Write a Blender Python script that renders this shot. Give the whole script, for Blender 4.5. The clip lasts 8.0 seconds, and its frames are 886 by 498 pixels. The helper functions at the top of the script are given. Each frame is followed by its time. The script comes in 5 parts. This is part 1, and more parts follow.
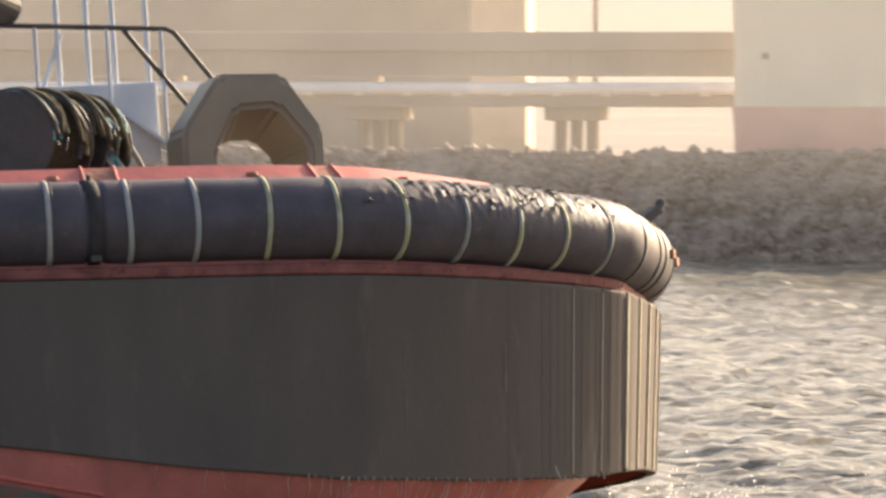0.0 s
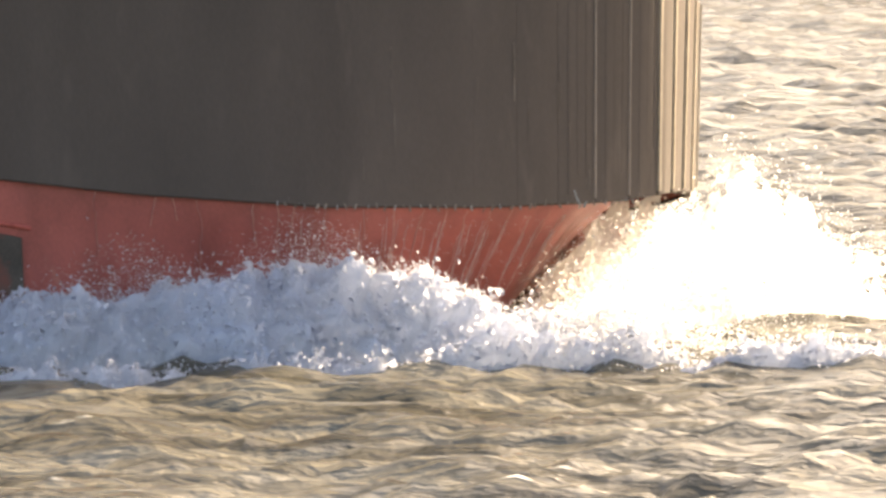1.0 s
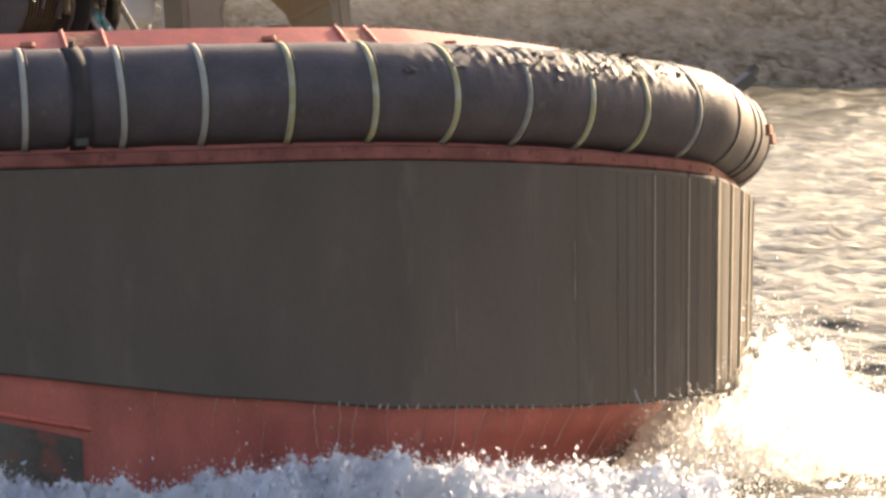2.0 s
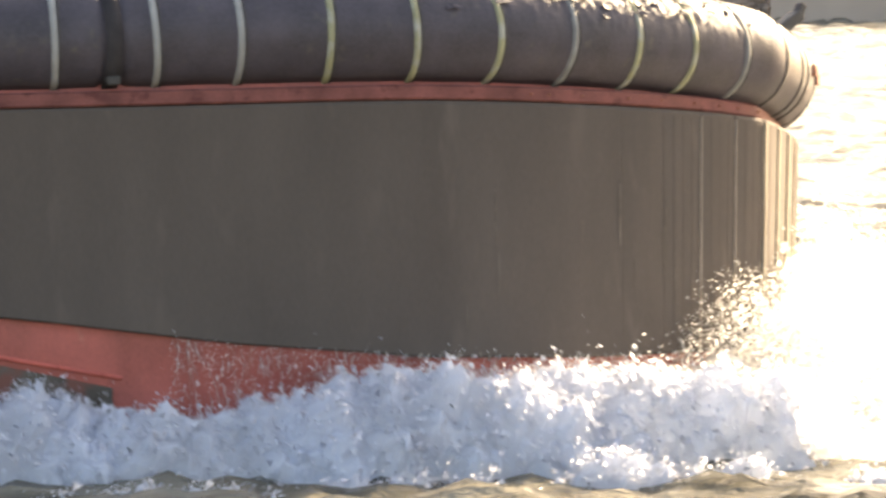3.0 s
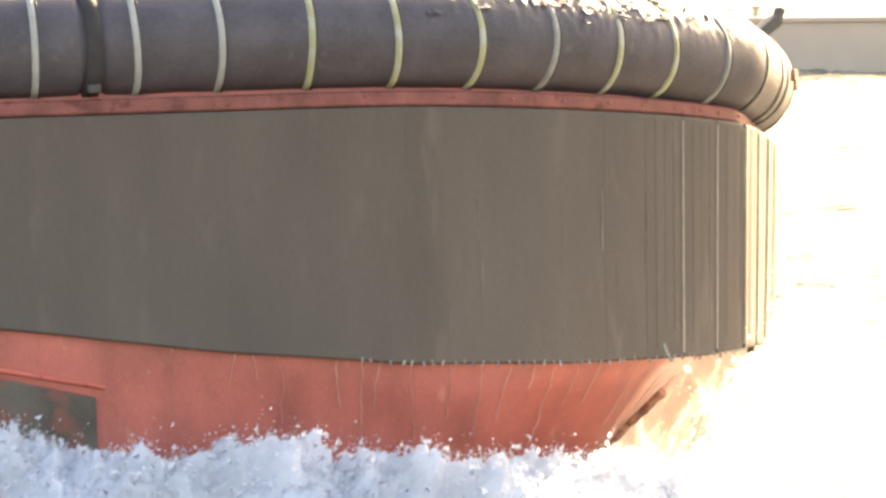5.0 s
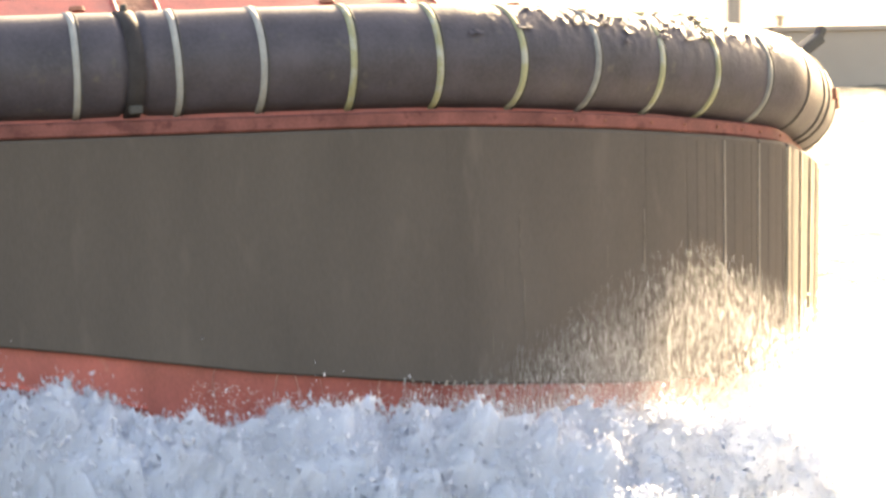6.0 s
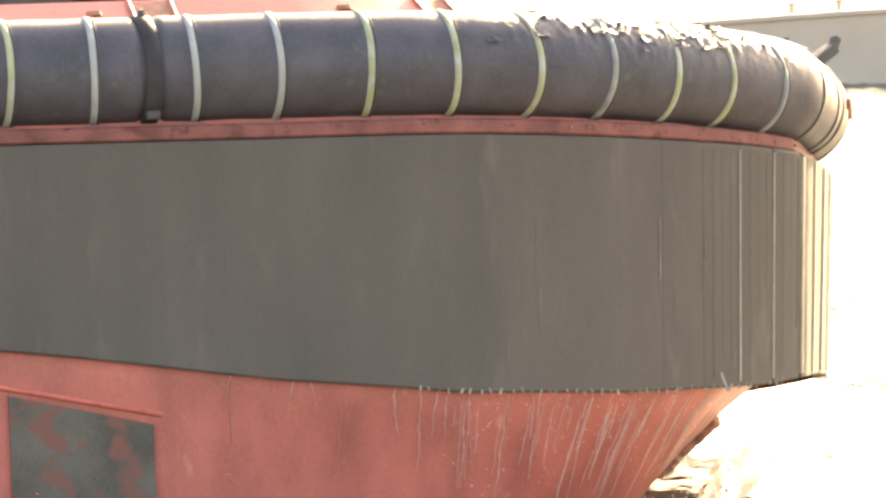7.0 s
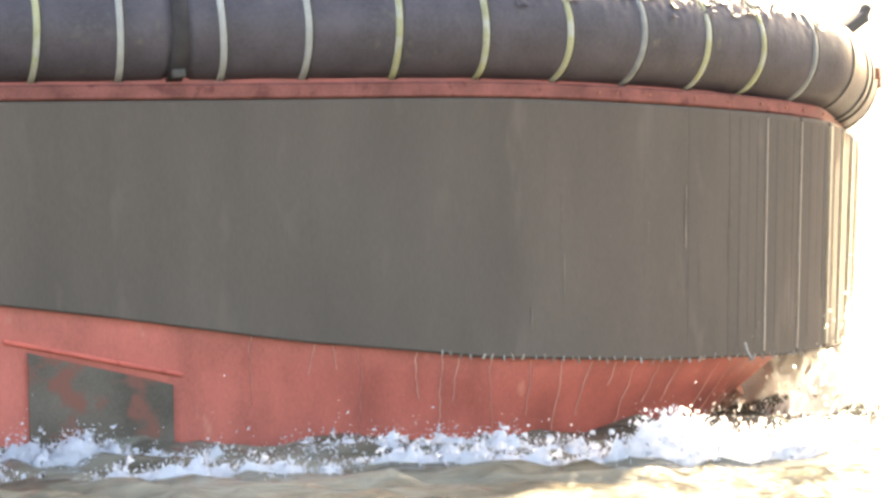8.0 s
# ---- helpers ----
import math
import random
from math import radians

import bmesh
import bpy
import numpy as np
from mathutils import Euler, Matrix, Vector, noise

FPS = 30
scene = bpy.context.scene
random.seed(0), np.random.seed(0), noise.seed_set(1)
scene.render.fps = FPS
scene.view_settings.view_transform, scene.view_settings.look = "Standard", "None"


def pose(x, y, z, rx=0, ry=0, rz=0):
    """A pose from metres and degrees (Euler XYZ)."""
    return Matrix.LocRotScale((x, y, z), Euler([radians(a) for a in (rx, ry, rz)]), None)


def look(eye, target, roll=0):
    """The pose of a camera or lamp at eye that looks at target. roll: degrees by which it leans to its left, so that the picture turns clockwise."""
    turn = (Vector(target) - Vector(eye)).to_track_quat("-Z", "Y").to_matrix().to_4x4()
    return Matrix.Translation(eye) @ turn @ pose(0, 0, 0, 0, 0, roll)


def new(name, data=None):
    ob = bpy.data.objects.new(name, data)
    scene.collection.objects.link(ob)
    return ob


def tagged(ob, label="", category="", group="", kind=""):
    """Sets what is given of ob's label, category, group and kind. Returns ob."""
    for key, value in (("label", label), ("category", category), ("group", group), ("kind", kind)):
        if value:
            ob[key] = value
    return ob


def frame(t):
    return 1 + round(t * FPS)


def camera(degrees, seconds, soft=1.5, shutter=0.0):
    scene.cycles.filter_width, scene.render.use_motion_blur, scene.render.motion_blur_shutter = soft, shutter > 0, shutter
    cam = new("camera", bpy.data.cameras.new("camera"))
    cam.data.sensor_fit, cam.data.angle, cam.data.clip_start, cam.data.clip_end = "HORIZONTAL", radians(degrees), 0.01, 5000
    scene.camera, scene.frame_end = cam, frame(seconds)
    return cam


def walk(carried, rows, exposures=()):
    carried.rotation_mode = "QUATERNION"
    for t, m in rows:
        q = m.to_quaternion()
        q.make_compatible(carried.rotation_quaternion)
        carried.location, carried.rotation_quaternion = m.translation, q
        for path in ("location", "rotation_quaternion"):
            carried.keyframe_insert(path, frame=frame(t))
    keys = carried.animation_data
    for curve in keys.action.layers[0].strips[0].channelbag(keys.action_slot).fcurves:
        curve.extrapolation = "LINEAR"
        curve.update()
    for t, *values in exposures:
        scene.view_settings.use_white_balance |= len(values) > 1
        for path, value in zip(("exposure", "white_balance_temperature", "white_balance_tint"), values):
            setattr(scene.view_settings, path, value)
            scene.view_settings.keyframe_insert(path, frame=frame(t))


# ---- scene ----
# The camera, 7 m above the water, closes in on a passing tug and then turns with it.
cam = camera(6.233, 8.0, soft=2.8, shutter=0.4)
walk(cam, [
    (0.0, pose(3.64, -100.58, 7.00, 88.405, 0, 8.970)),
    (0.1, pose(3.00, -97.44, 7.00, 88.308, 0, 8.659)),
    (0.2, pose(2.40, -94.30, 7.00, 88.127, 0, 8.304)),
    (0.3, pose(2.04, -92.50, 7.00, 87.924, 0, 8.013)),
    (0.4, pose(1.61, -90.11, 7.00, 87.629, 0, 7.687)),
    (0.5, pose(1.20, -87.78, 7.00, 87.371, 0, 7.402)),
    (0.6, pose(0.69, -84.62, 7.00, 87.013, 0, 7.012)),
    (0.7, pose(0.59, -84.06, 7.00, 86.750, 0, 6.763)),
    (0.8, pose(0.58, -84.09, 7.00, 86.443, 0, 6.595)),
    (0.9, pose(0.56, -84.09, 7.00, 86.193, 0, 6.409)),
    (1.0, pose(0.54, -84.10, 7.00, 85.968, 0, 6.216)),
    (1.2, pose(0.51, -84.15, 7.00, 85.976, 0, 5.912)),
    (1.4, pose(0.48, -84.20, 7.00, 86.466, 0, 5.554)),
    (1.5, pose(0.47, -84.25, 7.00, 86.684, 0, 5.423)),
    (1.6, pose(0.45, -84.28, 7.00, 87.027, 0, 5.121)),
    (1.7, pose(0.44, -84.31, 7.00, 87.140, 0, 4.898)),
    (2.0, pose(0.28, -83.23, 7.00, 87.027, 0, 4.148)),
    (2.4, pose(0.12, -81.74, 7.00, 86.827, 0, 3.149)),
    (2.8, pose(0.01, -80.26, 7.00, 86.627, 0, 2.149)),
    (3.0, pose(0.01, -80.27, 7.00, 86.542, 0, 1.913)),
    (3.2, pose(0.01, -80.15, 7.00, 86.534, 0, 1.654)),
    (3.5, pose(0.00, -80.20, 7.00, 86.770, 0, 0.919)),
    (3.6, pose(0.00, -80.09, 7.00, 86.869, 0, 0.645)),
    (3.8, pose(0.00, -80.10, 7.00, 87.042, 0, 0.106)),
    (4.0, pose(-0.00, -80.12, 7.00, 87.088, 0, -0.448)),
    (4.2, pose(-0.00, -80.15, 7.00, 87.077, 0, -1.013)),
    (4.5, pose(-0.00, -80.20, 7.00, 86.990, 0, -1.945)),
    (4.7, pose(-0.00, -80.09, 7.00, 86.881, 0, -2.552)),
    (5.1, pose(-0.00, -80.00, 7.00, 86.923, 0, -3.396)),
    (5.5, pose(0.00, -80.00, 7.00, 86.964, 0, -4.240)),
    (5.8, pose(0.00, -79.97, 7.00, 86.987, 0, -4.903)),
    (6.0, pose(0.00, -79.95, 7.00, 87.012, 0, -5.412)),
    (6.2, pose(0.00, -79.96, 7.00, 87.074, 0, -5.891)),
    (6.5, pose(0.00, -79.97, 7.00, 87.098, 0, -6.607)),
    (7.0, pose(0.03, -79.80, 7.00, 87.021, 0, -7.807)),
    (7.2, pose(0.03, -79.82, 7.00, 86.993, 0, -8.292)),
    (7.5, pose(0.06, -79.60, 7.00, 86.724, 0, -9.035)),
    (8.0, pose(0.13, -79.27, 7.00, 86.326, 0, -10.181)),
], exposures=[(0.0, 1.15, 7300, 17), (0.7, 1.55, 7800, 18), (1.1, 1.5, 7700, 17), (1.5, 1.18, 7700, 18), (2.8, 1.97, 8100, 15), (3.5, 2.28, 8300, 15), (4.0, 2.65, 8800, 16), (4.5, 2.95, 9000, 14), (5.8, 2.53, 8800, 14), (7.0, 2.92, 8700, 13), (8.0, 3.08, 8300, 13)])

# ---- light: low sun behind the tug, hazy sky ----
SUN_EL, SUN_AZ = radians(24), radians(28)
world = bpy.data.worlds.new("sky")
scene.world = world
world.use_nodes = True
wn = world.node_tree
sky = wn.nodes.new("ShaderNodeTexSky")
sky.sky_type, sky.sun_disc = "NISHITA", False
sky.sun_elevation, sky.sun_rotation = SUN_EL, SUN_AZ
sky.air_density, sky.dust_density, sky.ozone_density = 1.0, 3.0, 1.0
bg = wn.nodes["Background"]
bg.inputs["Strength"].default_value = 0.14
wn.links.new(sky.outputs["Color"], bg.inputs["Color"])
sun = new("sun", bpy.data.lights.new("sun", "SUN"))
sun.data.energy, sun.data.angle, sun.data.color = 5.0, radians(0.6), (1.0, 0.885, 0.68)
sun.matrix_world = look((0, 0, 60), (-math.sin(SUN_AZ) * 100, -math.cos(SUN_AZ) * 100, 60 - 100 * math.tan(SUN_EL)))


# ---- materials ----
def mat(name, base, rough=0.5, metal=0.0, var=0.25, scale=3.0, stretch=(1, 1, 1), bump=0.1, fine=40.0,
        second=None, second_at=0.62, coords="Object", spec=0.5):
    """Paint, rubber, stone: two scales of noise in colour, roughness and relief; a second colour in stains."""
    m = bpy.data.materials.new(name)
    m.use_nodes = True
    nt = m.node_tree
    b = nt.nodes["Principled BSDF"]
    tc = nt.nodes.new("ShaderNodeTexCoord")
    mp = nt.nodes.new("ShaderNodeMapping")
    mp.inputs["Scale"].default_value = stretch
    nt.links.new(tc.outputs[coords], mp.inputs["Vector"])
    big, small = nt.nodes.new("ShaderNodeTexNoise"), nt.nodes.new("ShaderNodeTexNoise")
    big.inputs["Scale"].default_value, big.inputs["Detail"].default_value = scale, 5
    small.inputs["Scale"].default_value, small.inputs["Detail"].default_value = fine, 3
    for n in (big, small):
        nt.links.new(mp.outputs["Vector"], n.inputs["Vector"])
    add = nt.nodes.new("ShaderNodeMath")
    add.operation = "MULTIPLY_ADD"
    add.inputs[1].default_value = 0.45
    nt.links.new(small.outputs["Fac"], add.inputs[0])
    nt.links.new(big.outputs["Fac"], add.inputs[2])
    ramp = nt.nodes.new("ShaderNodeValToRGB")
    e = ramp.color_ramp.elements
    e[0].position, e[1].position = 0.45, 0.98
    e[0].color = (*[c * (1 - var) for c in base], 1)
    e[1].color = (*[min(1, c * (1 + var)) for c in base], 1)
    nt.links.new(add.outputs[0], ramp.inputs["Fac"])
    out = ramp.outputs["Color"]
    if second:
        spots = nt.nodes.new("ShaderNodeTexNoise")
        spots.inputs["Scale"].default_value, spots.inputs["Detail"].default_value = scale * 2.3, 8
        nt.links.new(mp.outputs["Vector"], spots.inputs["Vector"])
        cut = nt.nodes.new("ShaderNodeMapRange")
        cut.inputs["From Min"].default_value, cut.inputs["From Max"].default_value = second_at, second_at + 0.12
        nt.links.new(spots.outputs["Fac"], cut.inputs["Value"])
        mix = nt.nodes.new("ShaderNodeMix")
        mix.data_type = "RGBA"
        nt.links.new(cut.outputs["Result"], mix.inputs["Factor"])
        nt.links.new(out, mix.inputs["A"])
        mix.inputs["B"].default_value = (*second, 1)
        out = mix.outputs["Result"]
    nt.links.new(out, b.inputs["Base Color"])
    rr = nt.nodes.new("ShaderNodeMapRange")
    rr.inputs["To Min"].default_value, rr.inputs["To Max"].default_value = max(0.02, rough - 0.12), min(1, rough + 0.15)
    nt.links.new(big.outputs["Fac"], rr.inputs["Value"])
    nt.links.new(rr.outputs["Result"], b.inputs["Roughness"])
    b.inputs["Metallic"].default_value = metal
    b.inputs["Specular IOR Level"].default_value = spec
    if bump:
        bp = nt.nodes.new("ShaderNodeBump")
        bp.inputs["Strength"].default_value, bp.inputs["Distance"].default_value = bump, 0.03
        nt.links.new(add.outputs[0], bp.inputs["Height"])
        nt.links.new(bp.outputs["Normal"], b.inputs["Normal"])
    return m


RED = mat("red_hull_paint", (0.39, 0.098, 0.076), 0.5, var=0.3, scale=2.0, stretch=(1, 1, 0.5), bump=0.12, second=(0.5, 0.2, 0.15), second_at=0.66)
# hull red made darker for the shade under the tube, with darker scuffs
LEDGE = mat("scuffed_shaded_ledge", (0.185, 0.066, 0.056), 0.75, var=0.4, scale=3.0, bump=0.2, second=(0.12, 0.04, 0.035), second_at=0.55, spec=0.2)
RED_DECK = mat("red_deck_paint", (0.5, 0.11, 0.08), 0.5, var=0.25, scale=4.0, bump=0.1, second=(0.3, 0.05, 0.03), second_at=0.64)
RUBBER = mat("block_rubber", (0.096, 0.078, 0.066), 0.8, var=0.16, scale=1.3, stretch=(1, 1, 0.3), bump=0.1, fine=46.0, second=(0.115, 0.093, 0.078), second_at=0.6, spec=0.2)
# pale rubber for joint lips: sun on the edges put into the colour
WORN_LIT = mat("worn_lit_rubber_edge", (0.24, 0.2, 0.165), 0.7, var=0.4, scale=3.0, stretch=(1, 1, 0.2), bump=0.2, second=(0.1, 0.085, 0.07), second_at=0.6, spec=0.25)
LIP = mat("sunlit_block_lip", (0.33, 0.28, 0.21), 0.6, var=0.35, scale=3.0, stretch=(1, 1, 0.25), bump=0.2, second=(0.25, 0.2, 0.15), second_at=0.6, spec=0.3)
SCUFF = mat("scuffed_rubber", (0.15, 0.125, 0.105), 0.75, var=0.35, scale=5.0, stretch=(1, 1, 0.3), bump=0.2, second=(0.1, 0.085, 0.07), second_at=0.5, spec=0.2)
TUBE = mat("tube_rubber", (0.06, 0.051, 0.06), 0.56, var=0.35, scale=2.5, bump=0.25, fine=26.0, second=(0.09, 0.08, 0.07), second_at=0.63, spec=0.35)
BLACK = mat("black_paint", (0.105, 0.09, 0.076), 0.85, var=0.4, scale=1.6, bump=0.15, second=(0.19, 0.085, 0.068), second_at=0.5, spec=0.12)
WEB_W = mat("white_webbing", (0.28, 0.275, 0.26), 0.75, var=0.2, scale=6.0, bump=0.2)
WEB_Y = mat("yellow_webbing", (0.28, 0.272, 0.16), 0.75, var=0.3, scale=2.0, bump=0.2, second=(0.33, 0.33, 0.28), second_at=0.5)
WEB_D = mat("dark_webbing_and_shade", (0.055, 0.05, 0.048), 0.7, var=0.3, scale=6.0, bump=0.2)
SLEEVE = mat("sleeve_rubber", (0.042, 0.037, 0.038), 0.7, var=0.3, scale=6.0, bump=0.2, spec=0.15)
WEB_G = mat("grey_webbing", (0.2, 0.2, 0.19), 0.75, var=0.3, scale=6.0, bump=0.2)
STEEL = mat("bare_steel", (0.32, 0.3, 0.27), 0.38, metal=0.6, var=0.25, scale=4.0, bump=0.1, second=(0.25, 0.12, 0.06), second_at=0.64)
RUST = mat("rusty_steel", (0.32, 0.13, 0.08), 0.75, var=0.5, scale=12.0, bump=0.5)
DECK = mat("worn_grey_deck", (0.12, 0.105, 0.09), 0.8, var=0.3, scale=2.0, bump=0.15)
GROWTH = mat("scaly_red_growth", (0.36, 0.17, 0.12), 0.8, var=0.5, scale=9.0, bump=0.5)
BUFF = mat("buff_paint", (0.2, 0.17, 0.115), 0.42, var=0.18, scale=1.5, bump=0.06, second=(0.2, 0.17, 0.13), second_at=0.66)
GREYBLUE = mat("grey_blue_paint", (0.45, 0.48, 0.52), 0.45, var=0.15, scale=2.0, bump=0.05)
DARK = mat("dark_machinery", (0.04, 0.036, 0.032), 0.62, var=0.4, scale=5.0, bump=0.25)
ROPE = mat("teal_rope", (0.12, 0.3, 0.29), 0.85, var=0.4, scale=10.0, bump=0.6)
ROPE_D = mat("brown_rope", (0.085, 0.068, 0.036), 0.95, var=0.4, scale=10.0, bump=0.6)
STONE = mat("wet_rock", (0.25, 0.185, 0.14), 0.8, var=0.5, scale=1.8, bump=0.5, fine=9.0, second=(0.46, 0.39, 0.31), second_at=0.66)
CONCRETE = mat("hazy_concrete", (0.42, 0.335, 0.275), 0.85, var=0.12, scale=0.5, bump=0.1)
PALE = mat("pale_sand", (0.115, 0.1, 0.085), 0.9, var=0.25, scale=0.06, stretch=(0.3, 1, 1), bump=0.05, fine=1.0, second=(0.17, 0.145, 0.12), second_at=0.55)
BEIGE = mat("beige_paint", (0.7, 0.6, 0.44), 0.7, var=0.1, scale=0.4, bump=0.03)
PINK = mat("faded_red_paint", (0.66, 0.36, 0.27), 0.7, var=0.12, scale=0.5, bump=0.03)
TRESTLE = mat("hazy_trestle", (0.3, 0.255, 0.2), 0.8, var=0.12, scale=0.6, bump=0.05)
PIPE = mat("pipe_cladding", (0.68, 0.64, 0.58), 0.5, var=0.1, scale=0.8, bump=0.03)
ORANGE = mat("orange_brick", (0.66, 0.47, 0.3), 0.8, var=0.15, scale=1.0, bump=0.1)


def foam_mat(name, tone, clear, thin=1.0, gaps=0.0):
    m = bpy.data.materials.new(name)
    m.use_nodes = True
    nt = m.node_tree
    b = nt.nodes["Principled BSDF"]
    b.inputs["Roughness"].default_value = 0.6
    n = nt.nodes.new("ShaderNodeTexNoise")
    n.inputs["Scale"].default_value, n.inputs["Detail"].default_value = 9, 6
    tc = nt.nodes.new("ShaderNodeTexCoord")
    nt.links.new(tc.outputs["Object"], n.inputs["Vector"])
    wide = nt.nodes.new("ShaderNodeTexNoise")
    wide.inputs["Scale"].default_value, wide.inputs["Detail"].default_value = 2.4, 5
    nt.links.new(tc.outputs["Object"], wide.inputs["Vector"])
    ramp = nt.nodes.new("ShaderNodeValToRGB")
    e = ramp.color_ramp.elements
    e[0].position, e[1].position = 0.38, 0.62
    e[0].color, e[1].color = (*[c * thin for c in tone], 1), (*tone, 1)
    nt.links.new(wide.outputs["Fac"], ramp.inputs["Fac"])
    nt.links.new(ramp.outputs["Color"], b.inputs["Base Color"])
    bp = nt.nodes.new("ShaderNodeBump")
    bp.inputs["Strength"].default_value, bp.inputs["Distance"].default_value = 0.3, 0.05
    nt.links.new(n.outputs["Fac"], bp.inputs["Height"])
    nt.links.new(bp.outputs["Normal"], b.inputs["Normal"])
    tr = nt.nodes.new("ShaderNodeBsdfTranslucent")
    tr.inputs["Color"].default_value = (*tone, 1)
    nt.links.new(bp.outputs["Normal"], tr.inputs["Normal"])
    mix = nt.nodes.new("ShaderNodeMixShader")
    mix.inputs[0].default_value = clear
    nt.links.new(b.outputs[0], mix.inputs[1])
    nt.links.new(tr.outputs[0], mix.inputs[2])
    out = mix
    if gaps:
        hole = nt.nodes.new("ShaderNodeBsdfTransparent")
        out = nt.nodes.new("ShaderNodeMixShader")
        out.inputs[0].default_value = gaps
        nt.links.new(mix.outputs[0], out.inputs[1])
        nt.links.new(hole.outputs[0], out.inputs[2])
    nt.links.new(out.outputs[0], nt.nodes["Material Output"].inputs["Surface"])
    return m


# white foam tinted blue: the cool shade beside the hull is in the tone
FOAM = foam_mat("sea_foam", (0.87, 0.9, 0.97), 0.6, 0.8)
RUN = foam_mat("thin_white_water", (0.9, 0.85, 0.82), 0.25, 0.85, 0.36)
FINE = foam_mat("fine_spray", (0.86, 0.86, 0.86), 0.55)
SPRAY = foam_mat("spray_drops", (0.97, 0.97, 0.96), 0.9)
WET = foam_mat("running_water", (0.58, 0.3, 0.25), 0.1)


def water_mat():
    m = bpy.data.materials.new("murky_sea")
    m.use_nodes = True
    nt = m.node_tree
    b = nt.nodes["Principled BSDF"]
    geo = nt.nodes.new("ShaderNodeNewGeometry")
    tc = nt.nodes.new("ShaderNodeTexCoord")
    mp = nt.nodes.new("ShaderNodeMapping")
    mp.inputs["Scale"].default_value = (0.6, 1.0, 1.0)
    nt.links.new(tc.outputs["Object"], mp.inputs["Vector"])
    n1, n2, n3 = [nt.nodes.new("ShaderNodeTexNoise") for _ in range(3)]
    long = nt.nodes.new("ShaderNodeMapping")
    long.inputs["Scale"].default_value = (0.3, 1.0, 1.0)
    nt.links.new(tc.outputs["Object"], long.inputs["Vector"])
    for n, s, d, way in ((n1, 3.0, 6, mp), (n2, 1.1, 7, long), (n3, 8.0, 4, mp)):
        n.inputs["Scale"].default_value, n.inputs["Detail"].default_value = s, d
        nt.links.new(way.outputs["Vector"], n.inputs["Vector"])
    sep = nt.nodes.new("ShaderNodeSeparateXYZ")
    nt.links.new(tc.outputs["Object"], sep.inputs[0])
    crest = nt.nodes.new("ShaderNodeMath")
    crest.operation = "MULTIPLY_ADD"
    crest.inputs[1].default_value = 1.3
    nt.links.new(sep.outputs["Z"], crest.inputs[0])
    nt.links.new(n1.outputs["Fac"], crest.inputs[2])
    cut = nt.nodes.new("ShaderNodeMapRange")
    cut.inputs["From Min"].default_value, cut.inputs["From Max"].default_value = 0.76, 0.92
    nt.links.new(crest.outputs[0], cut.inputs["Value"])
    ramp = nt.nodes.new("ShaderNodeValToRGB")
    e = ramp.color_ramp.elements
    e[0].position, e[1].position = 0.4, 0.6
    e[0].color, e[1].color = (0.09, 0.083, 0.063, 1), (0.225, 0.21, 0.166, 1)
    nt.links.new(n2.outputs["Fac"], ramp.inputs["Fac"])
    mix = nt.nodes.new("ShaderNodeMix")
    mix.data_type = "RGBA"
    nt.links.new(cut.outputs["Result"], mix.inputs["Factor"])
    nt.links.new(ramp.outputs["Color"], mix.inputs["A"])
    mix.inputs["B"].default_value = (0.75, 0.74, 0.68, 1)
    nt.links.new(mix.outputs["Result"], b.inputs["Base Color"])
    rr = nt.nodes.new("ShaderNodeMapRange")
    rr.inputs["To Min"].default_value, rr.inputs["To Max"].default_value = 0.16, 0.6
    nt.links.new(cut.outputs["Result"], rr.inputs["Value"])
    nt.links.new(rr.outputs["Result"], b.inputs["Roughness"])
    b.inputs["IOR"].default_value = 1.33
    b.inputs["Specular IOR Level"].default_value = 0.08
    bp = nt.nodes.new("ShaderNodeBump")
    bp.inputs["Strength"].default_value, bp.inputs["Distance"].default_value = 0.9, 0.2
    hs = nt.nodes.new("ShaderNodeMath")
    hs.operation = "MULTIPLY_ADD"
    hs.inputs[1].default_value = 0.45
    nt.links.new(n3.outputs["Fac"], hs.inputs[0])
    nt.links.new(n1.outputs["Fac"], hs.inputs[2])
    nt.links.new(hs.outputs[0], bp.inputs["Height"])
    nt.links.new(bp.outputs["Normal"], b.inputs["Normal"])
    return m


SEA = water_mat()


# ---- building helpers ----
def link(name, bm, material, parent=None, label="", smooth=False):
    me = bpy.data.meshes.new(name)
    bm.to_mesh(me)
    bm.free()
    me.materials.append(material)
    if smooth:
        me.polygons.foreach_set("use_smooth", [True] * len(me.polygons))
    ob = new(name, me)
    if parent:
        ob.parent = parent
    if label:
        tagged(ob, label)
    return ob


def part(name, bm, material, parent, label="", smooth=False):
    return link(name, bm, material, parent, label, smooth)


def raw(name, verts, faces, material, parent=None, label="", smooth=False):
    me = bpy.data.meshes.new(name)
    me.from_pydata([tuple(map(float, v)) for v in verts], [], faces)
    me.materials.append(material)
    if smooth:
        me.polygons.foreach_set("use_smooth", [True] * len(me.polygons))
    me.update()
    ob = new(name, me)
    if parent:
        ob.parent = parent
    if label:
        tagged(ob, label)
    return ob


def box(bm, m, sx, sy, sz, bevel=0.0):
    r = bmesh.ops.create_cube(bm, size=1, matrix=m @ Matrix.Diagonal((sx, sy, sz, 1)))
    if bevel:
        es = list({e for v in r["verts"] for e in v.link_edges})
        bmesh.ops.bevel(bm, geom=es, offset=bevel, segments=2, affect="EDGES", profile=0.6)


